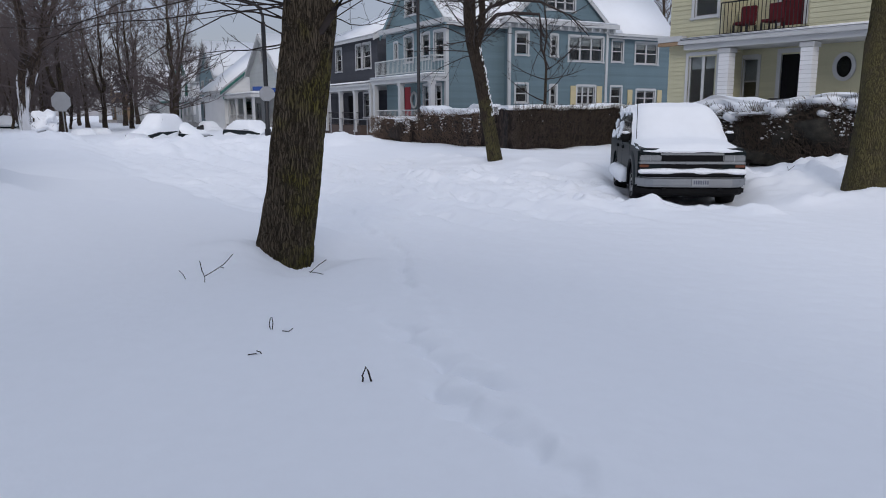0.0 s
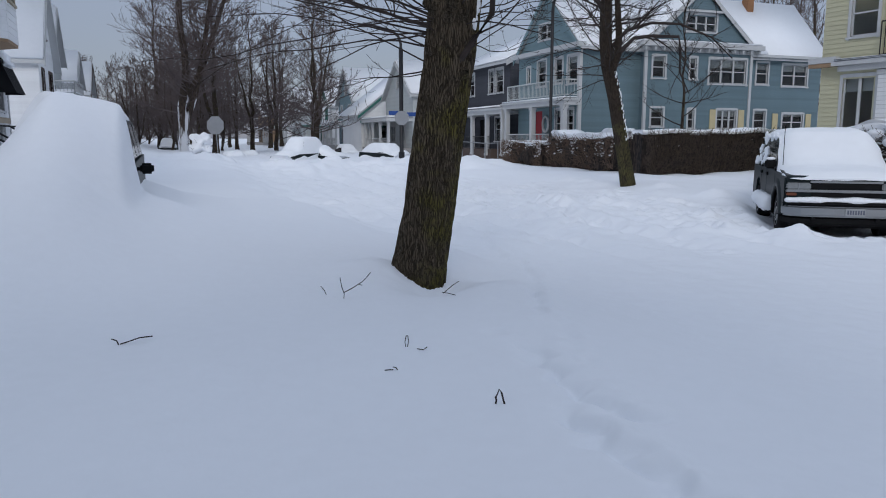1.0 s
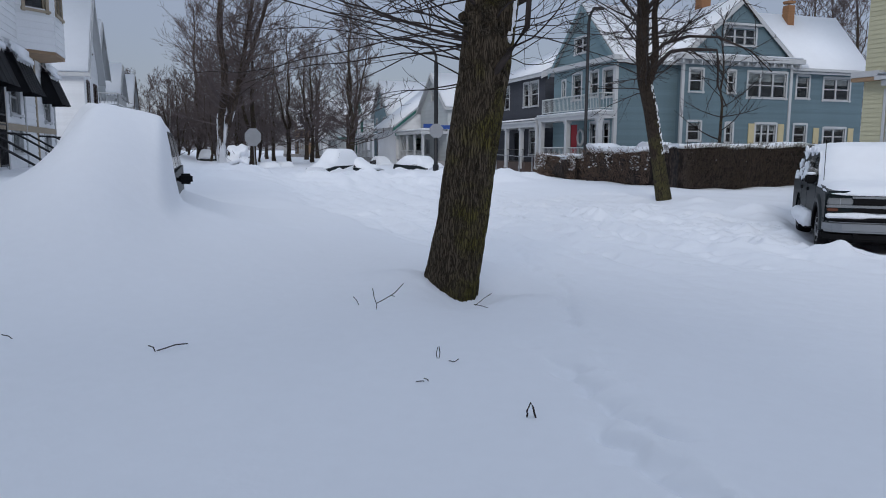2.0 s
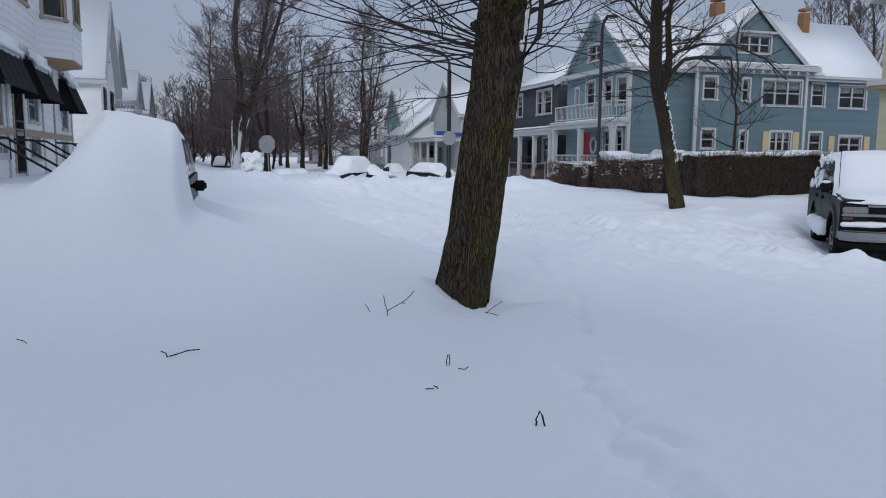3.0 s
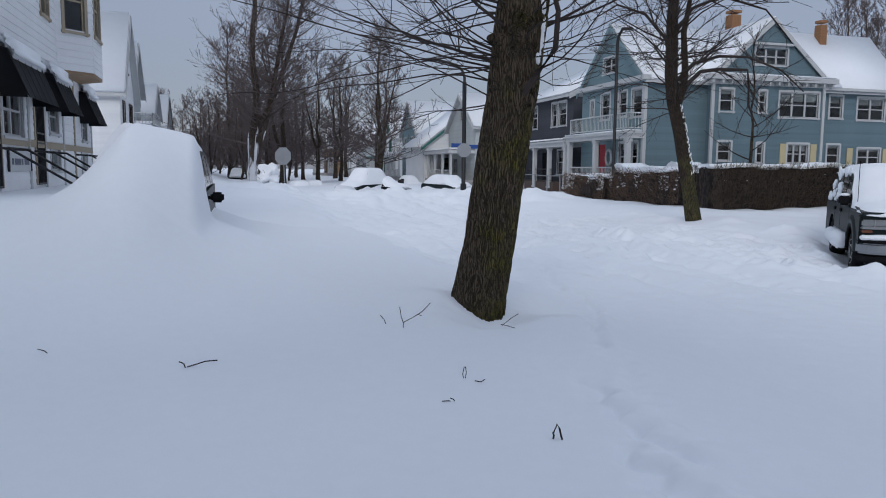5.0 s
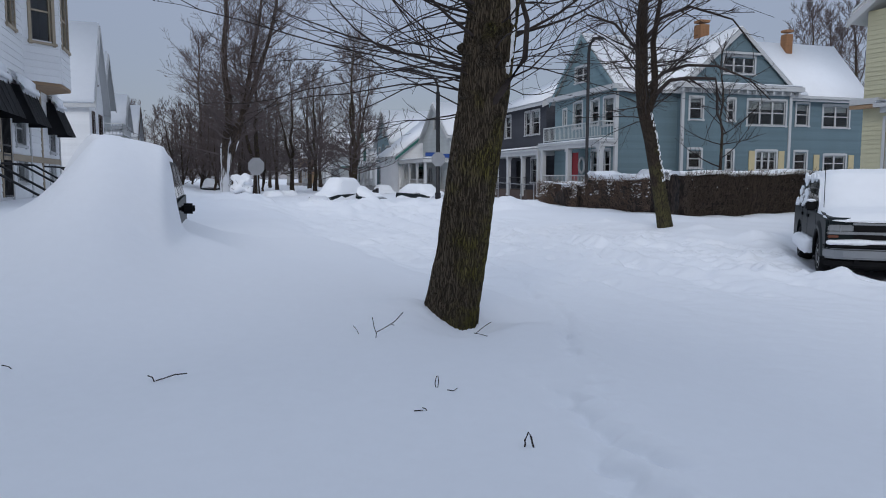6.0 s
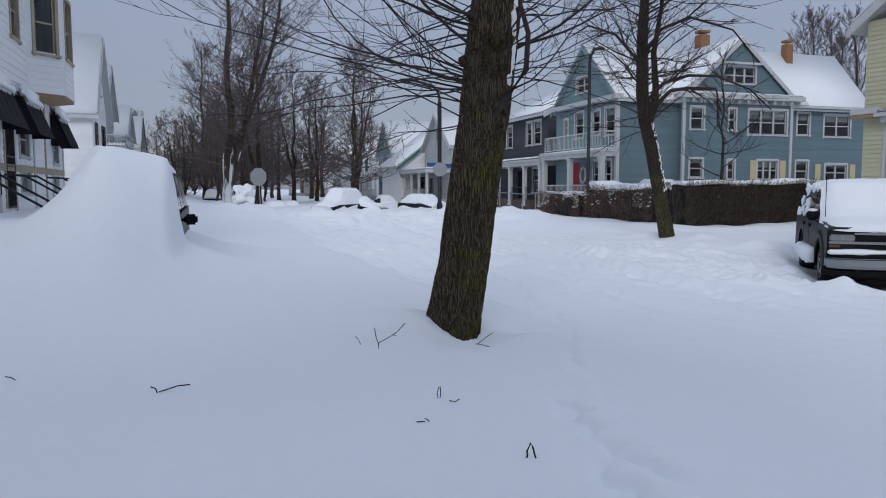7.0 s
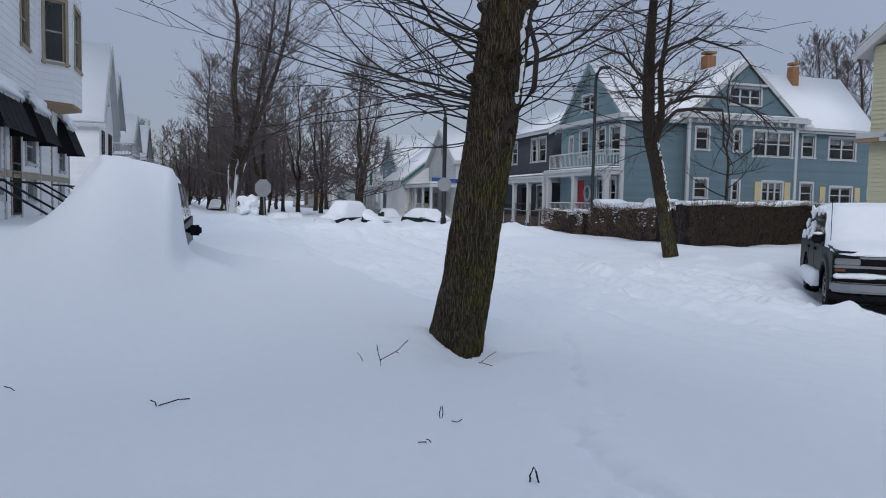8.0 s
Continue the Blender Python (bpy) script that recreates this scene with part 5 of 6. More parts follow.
    # snow stuck to the bark on the weather side
    bm = bmesh.new()
    for k in range(70):
        z = rnd.choice((rnd.uniform(2.7, 3.1), rnd.uniform(3.15, 3.35), rnd.uniform(3.4, 4.0)))
        w = -0.45 + 0.12 * math.sin(z * 7) + rnd.uniform(-0.07, 0.07)
        r = rnd.uniform(0.018, 0.04)
        mm = Matrix.Translation(at(z, w, 0.98)) @ Matrix.Diagonal((r * 0.7, r * 0.7, r * 1.9, 1))
        bmesh.ops.create_icosphere(bm, subdivisions=2, radius=1, matrix=mm)
    ob = part("bark_snow", bm, SNOW_ROOF, None, "", True)
    ob.matrix_world = pose(x0, y0, 0)
    tagged(ob, "patches of snow stuck to a tree trunk", "snow", kind="stuff")


near_tree()


def kerb_tree():
    """The crooked tree by the car, green at its foot, with arching dark limbs."""
    rnd = random.Random(21)
    x0, y0 = 1.64, 22.95
    t = thing("tree", pose(x0, y0, 0), "crooked street tree with mossy foot and arching limbs", "tree", "street trees")
    pts = [(0.02, 0, -0.4), (0, 0, 0.2), (-0.17, 0, 1.12), (-0.33, 0, 1.95), (-0.48, 0, 2.79), (-0.70, 0.05, 3.7), (-0.80, 0.05, 4.46), (-0.83, 0, 6.12), (-0.76, 0, 7.76), (-0.6, 0.1, 9.3), (-0.7, 0, 11)]
    tv, tf = [], []
    tube(tv, tf, pts, [0.30, 0.235, 0.205, 0.20, 0.205, 0.205, 0.185, 0.16, 0.12, 0.07, 0.03], 18)
    tube(tv, tf, [(-0.62, 0, 3.5), (-0.45, -0.05, 4.0), (-0.42, -0.05, 4.6), (-0.5, 0, 5.6), (-0.3, 0.1, 7.0), (-0.2, 0.1, 9.0)], [0.12, 0.11, 0.1, 0.085, 0.06, 0.02], 10)
    from_lists("trunk", tv, tf, BARK_KERB, t)
    lists = ([], [])
    for run, r in (([(-0.55, 0, 3.9), (-0.25, -0.1, 4.25), (0.0, -0.1, 4.5), (0.5, -0.15, 4.55), (1.25, -0.2, 4.5), (1.3, -0.2, 4.2), (1.32, -0.2, 3.5), (1.6, -0.2, 2.9)], 0.075),
                   ([(-0.6, 0, 4.3), (-0.2, 0.1, 4.75), (0.5, 0.1, 4.95), (1.3, 0.1, 4.9), (2.2, 0.1, 4.5), (2.8, 0.1, 3.9)], 0.065),
                   ([(-0.75, 0, 5.6), (-0.3, 0, 6.3), (0.5, 0, 6.6), (1.7, 0.1, 6.2), (2.4, 0.1, 5.3)], 0.06),
                   ([(-0.85, 0, 5.3), (-1.6, 0, 6.2), (-2.4, 0, 6.5), (-3.1, 0, 6.1)], 0.055)):
        spread(rnd, [Vector(p) for p in run], r, 0.015, 2, lists, 9, 0.38, -0.1, 7)
    for k in range(120):
        z = rnd.uniform(3.3, 10.3)
        a = Vector([float(np.interp(z, [p[2] for p in pts], [p[i] for p in pts])) for i in (0, 1)] + [z])
        w, e = rnd.uniform(0, 6.28), radians(rnd.uniform(-5, 45))
        spread(rnd, limb(rnd, a, (math.cos(w) * math.cos(e), math.sin(w) * math.cos(e), math.sin(e)), rnd.uniform(1.6, 3.4), rnd.uniform(-0.5, 0.5), 6, 0.24), rnd.uniform(0.014, 0.034), 0.006, 2, lists, 6, 0.42, 0.0, 5, 0.0048)
    from_lists("crown", *lists, TWIG, t, "", True)
    bm = bmesh.new()
    for k in range(60):
        z = rnd.uniform(1.5, 3.6)
        x = float(np.interp(z, [p[2] for p in pts], [p[0] for p in pts]))
        r = rnd.uniform(0.015, 0.04)
        bmesh.ops.create_icosphere(bm, subdivisions=2, radius=1, matrix=Matrix.Translation((x + 0.165 + rnd.uniform(-0.04, 0.04), -0.11 + rnd.uniform(-0.05, 0.05), z)) @ Matrix.Diagonal((r * 0.6, r * 0.7, r * 1.5, 1)))
    ob = part("bark_snow", bm, SNOW_ROOF, None, "", True)
    ob.matrix_world = pose(x0, y0, 0)
    tagged(ob, "strip of snow stuck to a leaning trunk", "snow", kind="stuff")


kerb_tree()
bare_tree(31, 12, 0.42, 3.9, 30, 3.0, BARK_MOSSY, TWIG, pose(7.62, 13.2, 0.1), "thick-trunked street tree beside the snowy hedge", level=2, lean=(0.6, 0.2))
# slender tree before the blue house
bare_tree(41, 7.2, 0.11, 1.6, 34, 2.6, BARK_DARK, TWIG, pose(4.55, 33.6, 0.2), "slender bare garden tree before a blue house", sub=6, rise=0.9)
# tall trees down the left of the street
far = [bare_tree(51, 24, 0.42, 3.0, 250, 6.2, BARK_SNOWY, TWIG_HAZED, placed(61, 1.1, 0.2), "tall bare tree with snow-plastered trunk", fork=((3.6, 0.0, 3.6), (4.6, 0.15, 5.4)), sub=8, tmin=0.009, slim=0.0095, rise=0.8),
       bare_tree(52, 15, 0.30, 1.4, 85, 5.0, BARK_DARK, TWIG_HAZED, placed(72, 13.2, 0.2), "bare street tree with dense brown twigs", fork=((3.0, 1.0, 2.2),), sub=8, tmin=0.0115, slim=0.011),
       bare_tree(53, 13, 0.25, 1.2, 80, 4.4, BARK_DARK, TWIG_HAZED, placed(80, 10.5, 0.2), "bare street tree with upswept limbs", fork=((3.5, 2.4, 1.8),), sub=8, tmin=0.0115, slim=0.011)]
for u, v, turn, kind in ((66, 3.6, 80, 1), (84, 3.4, 160, 1), (96, 0.5, 310, 2), (78, -1.0, 20, 1), (66, 12.0, 200, 2), (92, 7.5, 100, 2), (98, 4, 250, 2), (97, 12, 300, 1), (110, 8, 70, 2), (116, 3, 130, 1), (74, 7.5, 75, 2), (108, 15, 220, 1), (120, 12, 20, 2), (125, 1, 90, 1), (130, 6, 200, 1), (140, 2, 20, 1), (140, 10, 50, 1)):
    copy_thing(far[kind], placed(u, v, 0.2, turn))
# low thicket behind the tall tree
brush = bare_tree(57, 8.0, 0.14, 0.6, 105, 3.0, BARK_DARK, TWIG_HAZED, placed(70, -2.6, 0.2), "dense brown thicket tree behind a tall tree", fork=((1.2, 1.0, 1.6), (1.6, 3.6, 1.6)), sub=7, tmin=0.010, slim=0.009, rise=1.0)
for u, v, turn in ((68, 0.2, 40), (74, -0.8, 110), (77, -3.6, 170), (75, 2.6, 230), (83, 0.8, 290), (88, -2.2, 340), (82, 5.2, 20)):
    copy_thing(brush, placed(u, v, 0.2, turn))
for k in range(18):
    copy_thing(far[1 + k % 2], placed(146 + 9 * (k % 3), -14 + 3.4 * k, 0.0, 47 * k))
# trees beyond the blue house's roofs
for u, v, turn in ((62, 58.5, 10), (66, 65, 120), (72, 72, 240), (61, 63, 60)):
    copy_thing(far[1], placed(u, v, -0.5, turn) @ Matrix.Diagonal((1.3, 1.3, 1.3, 1)))


# ---- hedges ----
def hedge(name, a, b, width, height, material, label, snow=0.2, seed=1, rough=0.12, twigs=340, rise=0.0, clots=16, shoots=None, heaps=0):
    """A clipped hedge from a to b (metres): a dense twiggy body with an uneven skin, shoots, and snow lying on top."""
    rnd = random.Random(seed)
    a, b = Vector((*a, 0)), Vector((*b, 0))
    d = (b - a).normalized()
    n = Vector((d.y, -d.x, 0))
    length = (b - a).length
    t = thing(name, Matrix.Translation((0, 0, 0)), label, "hedge", "hedges")

    along = np.linspace(0, length, 60)
    foot = snow_height(a.x + d.x * along, a.y + d.y * along) - 0.15

    def base(s):
        return float(np.interp(s, along, foot))

    def loft(zlo, zhi, w0, bumps, closed_scale, fine):
        rows, m = max(8, int(length / 0.09)), 34
        verts, faces = [], []
        for i in range(rows + 1):
            s = length * i / rows
            z0, end = base(s), min(1, 0.55 + min(i, rows - i) * 0.08)
            up = rise * s / length
            for k in range(m):
                w = 2 * math.pi * k / m
                cx, cz = math.copysign(abs(math.cos(w)) ** 0.5, math.cos(w)), math.copysign(abs(math.sin(w)) ** 0.5, math.sin(w))
                j = noise.noise(Vector((s * 6.5, k * 1.3, seed))) * fine + noise.noise(Vector((s * 1.7, k * 0.7, seed))) * bumps + noise.noise(Vector((s * 0.6, k * 0.25, seed + 9))) * bumps * 1.3
                lo, hi = z0 + zlo(s), z0 + zhi(s) + up
                p = a + d * s + n * (cx * (w0 / 2 + j) * end)
                verts.append((p.x, p.y, (lo + hi) / 2 + cz * ((hi - lo) / 2 + j * 0.5 * closed_scale)))
            if i:
                p0, p1 = (i - 1) * m, i * m
                faces += [(p0 + k, p0 + (k + 1) % m, p1 + (k + 1) % m, p1 + k) for k in range(m)]
        faces += [tuple(range(m)), tuple(range(rows * m, rows * m + m))[::-1]]
        return verts, faces

    body = loft(lambda s: 0.0, lambda s: height, width, rough, 0.6, 0.10)
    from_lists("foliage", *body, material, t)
    lists = ([], [])
    for k in range(int(length * twigs)):
        s = rnd.uniform(0, length)
        side = rnd.choice((-1, -1, 1)) * (1 if n.y < 0 else 1)
        z = base(s) + rnd.uniform(0.1, height) + rise * s / length * 0.8
        p = a + d * s + n * (-side * width * rnd.uniform(0.44, 0.52))
        dirv = (-n * side * rnd.uniform(0.2, 0.8) + d * rnd.uniform(-0.7, 0.7) + Vector((0, 0, rnd.uniform(-0.2, 1.6)))).normalized()
        q = Vector((p.x, p.y, z))
        tube(*lists, [q, q + dirv * rnd.uniform(0.14, 0.36)], [0.008, 0.004], 3)
    from_lists("twiggery", *lists, shoots or HEDGE_TWIG, t, "", False)["kind"] = "stuff"
    if snow:
        cap = loft(lambda s: height - 0.06, lambda s: height + snow * (1 + 0.8 * noise.noise(Vector((s * 0.8, 1, seed)))), width * 1.0, rough * 0.8, 0.4, 0.05)
        ob = from_lists("hedge_snow", *cap, SNOW_ROOF)
        tagged(ob, "rounded snow lying along the top of a hedge", "snow", "snow on hedges", "stuff")
    # clots of snow caught in the twigs, and heaps slumping over the edge
    bm = bmesh.new()
    for k in range(heaps):
        s = rnd.uniform(0.8, length)
        p = a + d * s + n * (rnd.choice((-1, 1)) * width * rnd.uniform(0.36, 0.52))
        r = rnd.uniform(0.10, 0.24)
        bmesh.ops.create_icosphere(bm, subdivisions=2, radius=1, matrix=Matrix.Translation((p.x, p.y, base(s) + height + rise * s / length + rnd.uniform(-0.22, 0.1))) @ Matrix.Diagonal((r * 1.2, r * 1.2, r * 0.7, 1)))
    for k in range(int(length * clots)):
        s = rnd.uniform(0, length)
        p = a + d * s + n * (rnd.choice((-1, 1)) * width * rnd.uniform(0.45, 0.56))
        r = rnd.uniform(0.007, 0.024) * (1.0 if clots < 20 else rnd.choice((0.8, 1.0, 1.0, 2.2)))
        if noise.noise(Vector((s * 1.3, 0, seed))) < -0.15 + 0.3 * rnd.random():
            continue
        z = base(s) + (height + rise * s / length) * rnd.uniform(0.45, 1.0) ** (0.6 if clots < 20 else 0.9)
        bmesh.ops.create_icosphere(bm, subdivisions=1, radius=1, matrix=Matrix.Translation((p.x, p.y, z)) @ Matrix.Diagonal((r * 1.3, r * 1.3, r * 0.7, 1)))
    ob = part("snow_clots", bm, SNOW_ROOF, None, "", True)
    tagged(ob, "small clots of snow caught in hedge twigs", "snow", "snow on hedges", "stuff")


def uv2(u, v):
    p = at_uv(u, v)
    return (p.x, p.y)


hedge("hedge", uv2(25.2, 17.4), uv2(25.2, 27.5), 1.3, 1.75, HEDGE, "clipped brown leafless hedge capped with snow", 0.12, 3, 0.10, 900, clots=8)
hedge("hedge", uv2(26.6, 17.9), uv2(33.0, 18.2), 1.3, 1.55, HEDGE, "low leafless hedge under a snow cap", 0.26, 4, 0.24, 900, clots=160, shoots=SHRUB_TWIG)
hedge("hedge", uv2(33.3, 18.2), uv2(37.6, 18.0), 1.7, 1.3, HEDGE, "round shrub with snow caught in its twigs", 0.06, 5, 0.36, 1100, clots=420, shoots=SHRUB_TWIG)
hedge("hedge", uv2(16.5, 16.7), uv2(8.0, 16.7), 1.5, 1.30, HEDGE_DARK, "dark ragged hedge loaded with snow", 0.26, 6, 0.30, 900, rise=0.12, clots=300, heaps=70)


# ---- vehicles ----
def wheel(parent, x, y, r=0.37, w=0.26):
    bm = disc_ring(bmesh.new(), [(-w / 2, r * 0.62), (-w / 2, r * 0.93), (-w * 0.32, r), (w * 0.32, r), (w / 2, r * 0.93), (w / 2, r * 0.62)], "x", 24)
    tyre = part("wheel", bm, RUBBER, parent, "", True)
    tyre.location = (x, y, r)
    s = -1 if x < 0 else 1
    bm = disc_ring(bmesh.new(), [(s * w * 0.36, 0.05), (s * w * 0.52, r * 0.3), (s * w * 0.44, r * 0.55), (s * w * 0.52, r * 0.6), (s * w * 0.36, r * 0.64)], "x", 20)
    part("rim", bm, SILVER, tyre, "", True)


def arch_profile(y0, y1, z0, tops, arches, r):
    """Side outline of a body with wheel arches cut into its lower edge."""
    poly = [(y0, z0)]
    for c in arches:
        poly += [(c - r * math.cos(math.pi * k / 8), z0 + r * 1.0 * math.sin(math.pi * k / 8)) for k in range(9)]
    return poly + [(y1, z0)] + tops[::-1]


def suv():
    p = Vector((4.62, 13.72, -0.14))
    m = pose(p.x, p.y, p.z, 0, 0, -7)
    c = thing("car", m, "dark green sport utility vehicle half covered with snow", "car", "parked cars")
    tops = [(0.02, 0.62), (0.02, 1.06), (0.1, 1.12), (1.3, 1.2), (5.0, 1.22), (5.1, 0.6)]
    bm = prism(bmesh.new(), arch_profile(0.12, 5.05, 0.42, tops, (0.92, 3.95), 0.44), "x", -0.97, 0.97)
    bmesh.ops.bevel(bm, geom=[e for e in bm.edges if abs(e.verts[0].co.x - e.verts[1].co.x) < 0.01], offset=0.05, segments=2, affect="EDGES", clamp_overlap=True)
    part("body", bm, PAINT, c)
    part("lower_trim", boxes((-0.985, 0.985, 1.38, 3.48, 0.42, 0.66)), GREY_METAL, c, "grey lower door panels")
    bm = bmesh.new()
    hexa(bm, [(-0.93, 1.25, 1.18), (0.93, 1.25, 1.18), (0.93, 5.0, 1.2), (-0.93, 5.0, 1.2), (-0.76, 2.1, 1.84), (0.76, 2.1, 1.84), (0.76, 4.8, 1.86), (-0.76, 4.8, 1.86)])
    bmesh.ops.bevel(bm, geom=bm.edges[:], offset=0.07, segments=3, affect="EDGES")
    part("cabin", bm, PAINT, c)
    for sx in (-1, 1):
        def side(y, z, out=0.006):
            f = (z - 1.2) / 0.64
            return (sx * (0.93 - 0.17 * f + out), y, z)
        for ya, yb, yc, yd in ((1.65, 2.55, 2.55, 2.2), (2.65, 3.5, 3.5, 2.65), (3.6, 4.75, 4.68, 3.6)):
            bm = bmesh.new()
            lo, hi = 1.27, 1.70
            q = [side(ya, lo), side(yb, lo), side(yc, hi), side(yd, hi)]
            hexa(bm, [*q, *[(x + sx * 0.008, y, z) for x, y, z in q]])
            bmesh.ops.recalc_face_normals(bm, faces=bm.faces[:])
            part("side_window", bm, CARGLASS, c)
        bm = bevelled(boxes((sx * 0.93 if sx > 0 else sx * 1.13, sx * 1.13 if sx > 0 else sx * 0.93, 1.55, 1.70, 1.18, 1.36)), 0.035, 3)
        part("mirror", bm, BLACK, c)
        wheel(c, sx * 0.83, 0.92)
        wheel(c, sx * 0.83, 3.95)
        for yy in (1.35, 2.6, 3.5):
            part("door_gap", boxes((sx * 0.965 - 0.008, sx * 0.965 + 0.008, yy, yy + 0.012, 0.5, 1.2)), BLACK, c)
        for yy in (2.35, 3.3):
            part("door_handle", boxes((sx * 0.98 - 0.02, sx * 0.98 + 0.02, yy, yy + 0.18, 1.02, 1.08)), BLACK, c)
        runs = [([(sx * 0.975, 0.92 - 0.46 * math.cos(math.pi * k / 10), 0.40 + 0.46 * math.sin(math.pi * k / 10)) for k in range(11)], 0.035)]
        tube_part("wheel_arch", runs, BLACK, c)
        a, b = (0.55, 0.94) if sx > 0 else (-0.94, -0.55)
        hl = part("headlight", bevelled(boxes((a, b, -0.02, 0.1, 0.88, 1.0)), 0.02), LENS, c, "clear headlight")
        part("lamp_divider", boxes(((a + b) / 2 - 0.008, (a + b) / 2 + 0.008, -0.026, 0.02, 0.885, 0.995)), CHROME, hl)
        part("turn_signal", bevelled(boxes((a if sx < 0 else a + 0.22, b if sx > 0 else b - 0.22, -0.015, 0.1, 0.775, 0.825)), 0.012), AMBER, c, "amber turn signal")
        part("running_board", bevelled(boxes((sx * 0.9 if sx > 0 else sx * 1.1, sx * 1.1 if sx > 0 else sx * 0.9, 1.4, 3.45, 0.34, 0.42)), 0.02), BLACK, c)
        tf = part("tow_hook", boxes((sx * 0.5 - 0.03, sx * 0.5 + 0.03, -0.14, 0.1, 0.36, 0.42)), BLACK, c)
    part("grille", bevelled(boxes((-0.54, 0.54, 0.0, 0.1, 0.89, 1.0)), 0.01), BLACK, c)
    part("grille", bevelled(boxes((-0.54, 0.54, 0.0, 0.1, 0.755, 0.835)), 0.01), BLACK, c)
    part("grille_bar", bevelled(boxes((-0.95, 0.95, -0.03, 0.1, 0.838, 0.882)), 0.012), CHROME, c)
    part("grille_frame", boxes((-0.56, 0.56, -0.012, 0.1, 1.0, 1.035), (-0.56, 0.56, -0.012, 0.1, 0.72, 0.752)), CHROME, c)
    part("badge", bevelled(boxes((-0.12, 0.12, -0.045, -0.02, 0.835, 0.885)), 0.01), CHROME, c, "plain bright badge")
    # the bumper bows forward and wraps round the corners
    def bowed(z0, z1, out, back):
        xs = np.linspace(-1.0, 1.0, 15)
        ys = [out + 0.05 * x * x + 0.20 * max(0.0, (abs(x) - 0.72) / 0.28) ** 2 for x in xs]
        poly = [(float(x) * 0.99, float(y)) for x, y in zip(xs, ys)] + [(0.97, back), (-0.97, back)]
        q = prism(bmesh.new(), poly, "z", z0, z1)
        bmesh.ops.bevel(q, geom=[e for e in q.edges if abs(e.verts[0].co.z - e.verts[1].co.z) < 0.001], offset=0.035, segments=3, affect="EDGES", clamp_overlap=True)
        return q
    part("bumper", bowed(0.42, 0.61, -0.16, 0.28), CHROME, c, "chromed front bumper")
    part("bumper_strip", bowed(0.60, 0.68, -0.165, 0.28), BLACK, c, "black bumper top pad")
    part("air_dam", bowed(0.27, 0.415, -0.08, 0.3), BLACK, c)
    # swollen front wings
    for sx in (-1, 1):
        verts, faces = [], []
        for i in range(13):
            w = math.pi * i / 12
            for rr, out in ((0.44, 0.965), (0.47, 1.005), (0.56, 1.0), (0.66, 0.955)):
                verts.append((sx * out, 0.92 - rr * math.cos(w), min(0.42 + rr * math.sin(w), 1.06)))
            if i:
                a = (i - 1) * 4
                for k in range(3):
                    f = (a + k, a + k + 1, a + k + 5, a + k + 4)
                    faces.append(f if sx < 0 else f[::-1])
        from_lists("wing_flare", verts, faces, PAINT, c)
    pl = part("number_plate", bevelled(boxes((-0.02, 0.29, -0.185, -0.165, 0.45, 0.58)), 0.004, 1), PLATE, c, "pale number plate")
    for k in range(7):
        part("plate_bar", boxes((0.01 + k * 0.04, 0.035 + k * 0.04, -0.19, -0.185, 0.48, 0.55)), NAVY, pl)
    part("undercarriage", boxes((-0.8, 0.8, 0.3, 4.9, 0.2, 0.42)), BLACK, c)
    part("tail_panel", bevelled(boxes((-0.95, 0.95, 5.02, 5.14, 0.45, 0.75)), 0.02), CHROME, c)
    tube_part("antenna", [([(-0.86, 1.2, 1.15), (-0.86, 1.22, 2.0)], 0.006)], BLACK, c)
    # snow over hood, windscreen and roof
    rows, cols, verts = 60, 26, []
    for lvl in (1, 0):
        for i in range(rows + 1):
            y = -0.03 + (4.98 + 0.03) * i / rows
            top = np.interp(y, [-0.03, 0.2, 1.05, 1.3, 1.95, 2.3, 4.5, 4.98], [1.05, 1.19, 1.29, 1.42, 1.91, 1.98, 1.97, 1.88])
            under = np.interp(y, [0.0, 1.3, 2.1, 5.0], [1.08, 1.17, 1.80, 1.80])
            half = np.interp(y, [0.06, 0.3, 1.2, 1.5, 2.1, 4.98], [0.88, 0.93, 0.95, 0.93, 0.83, 0.82])
            for k in range(cols + 1):
                f = -1 + 2 * k / cols
                x = half * math.copysign(abs(f) ** 0.8, f)
                e = abs(f) ** 5
                z = top + 0.03 * noise.noise(Vector((x * 2, y * 1.6, 3))) + 0.012 * noise.noise(Vector((x * 7, y * 7, 1)))
                if lvl == 0:
                    z = under - 0.01
                else:
                    z = z * (1 - e) + (under - 0.03 * (1 if y > 1.4 else 0.2)) * e
                verts.append((x + 0.04 * noise.noise(Vector((y * 3, 0, f))) * e, y, z))
    w, off = cols + 1, (rows + 1) * (cols + 1)
    faces = []
    for i in range(rows):
        for k in range(cols):
            q = i * w + k
            faces.append((q, q + 1, q + 1 + w, q + w))
            faces.append((off + q + w, off + q + 1 + w, off + q + 1, off + q))
    for i in range(rows):
        for q, s in ((i * w, 1), (i * w + cols, -1)):
            f = (q, q + w, off + q + w, off + q)
            faces.append(f if s > 0 else f[::-1])
    for k in range(cols):
        for q, s in ((k, -1), (rows * w + k, 1)):
            f = (q, q + 1, off + q + 1, off + q)
            faces.append(f if s < 0 else f[::-1])
    ob = from_lists("car_snow", verts, faces, SNOW_ROOF)
    ob.matrix_world = m
    tagged(ob, "thick snow on a car's hood, windscreen and roof", "snow", "snow on cars", "stuff")
    # snow on bumper, running board and side
    bm = bmesh.new()
    rnd = random.Random(4)
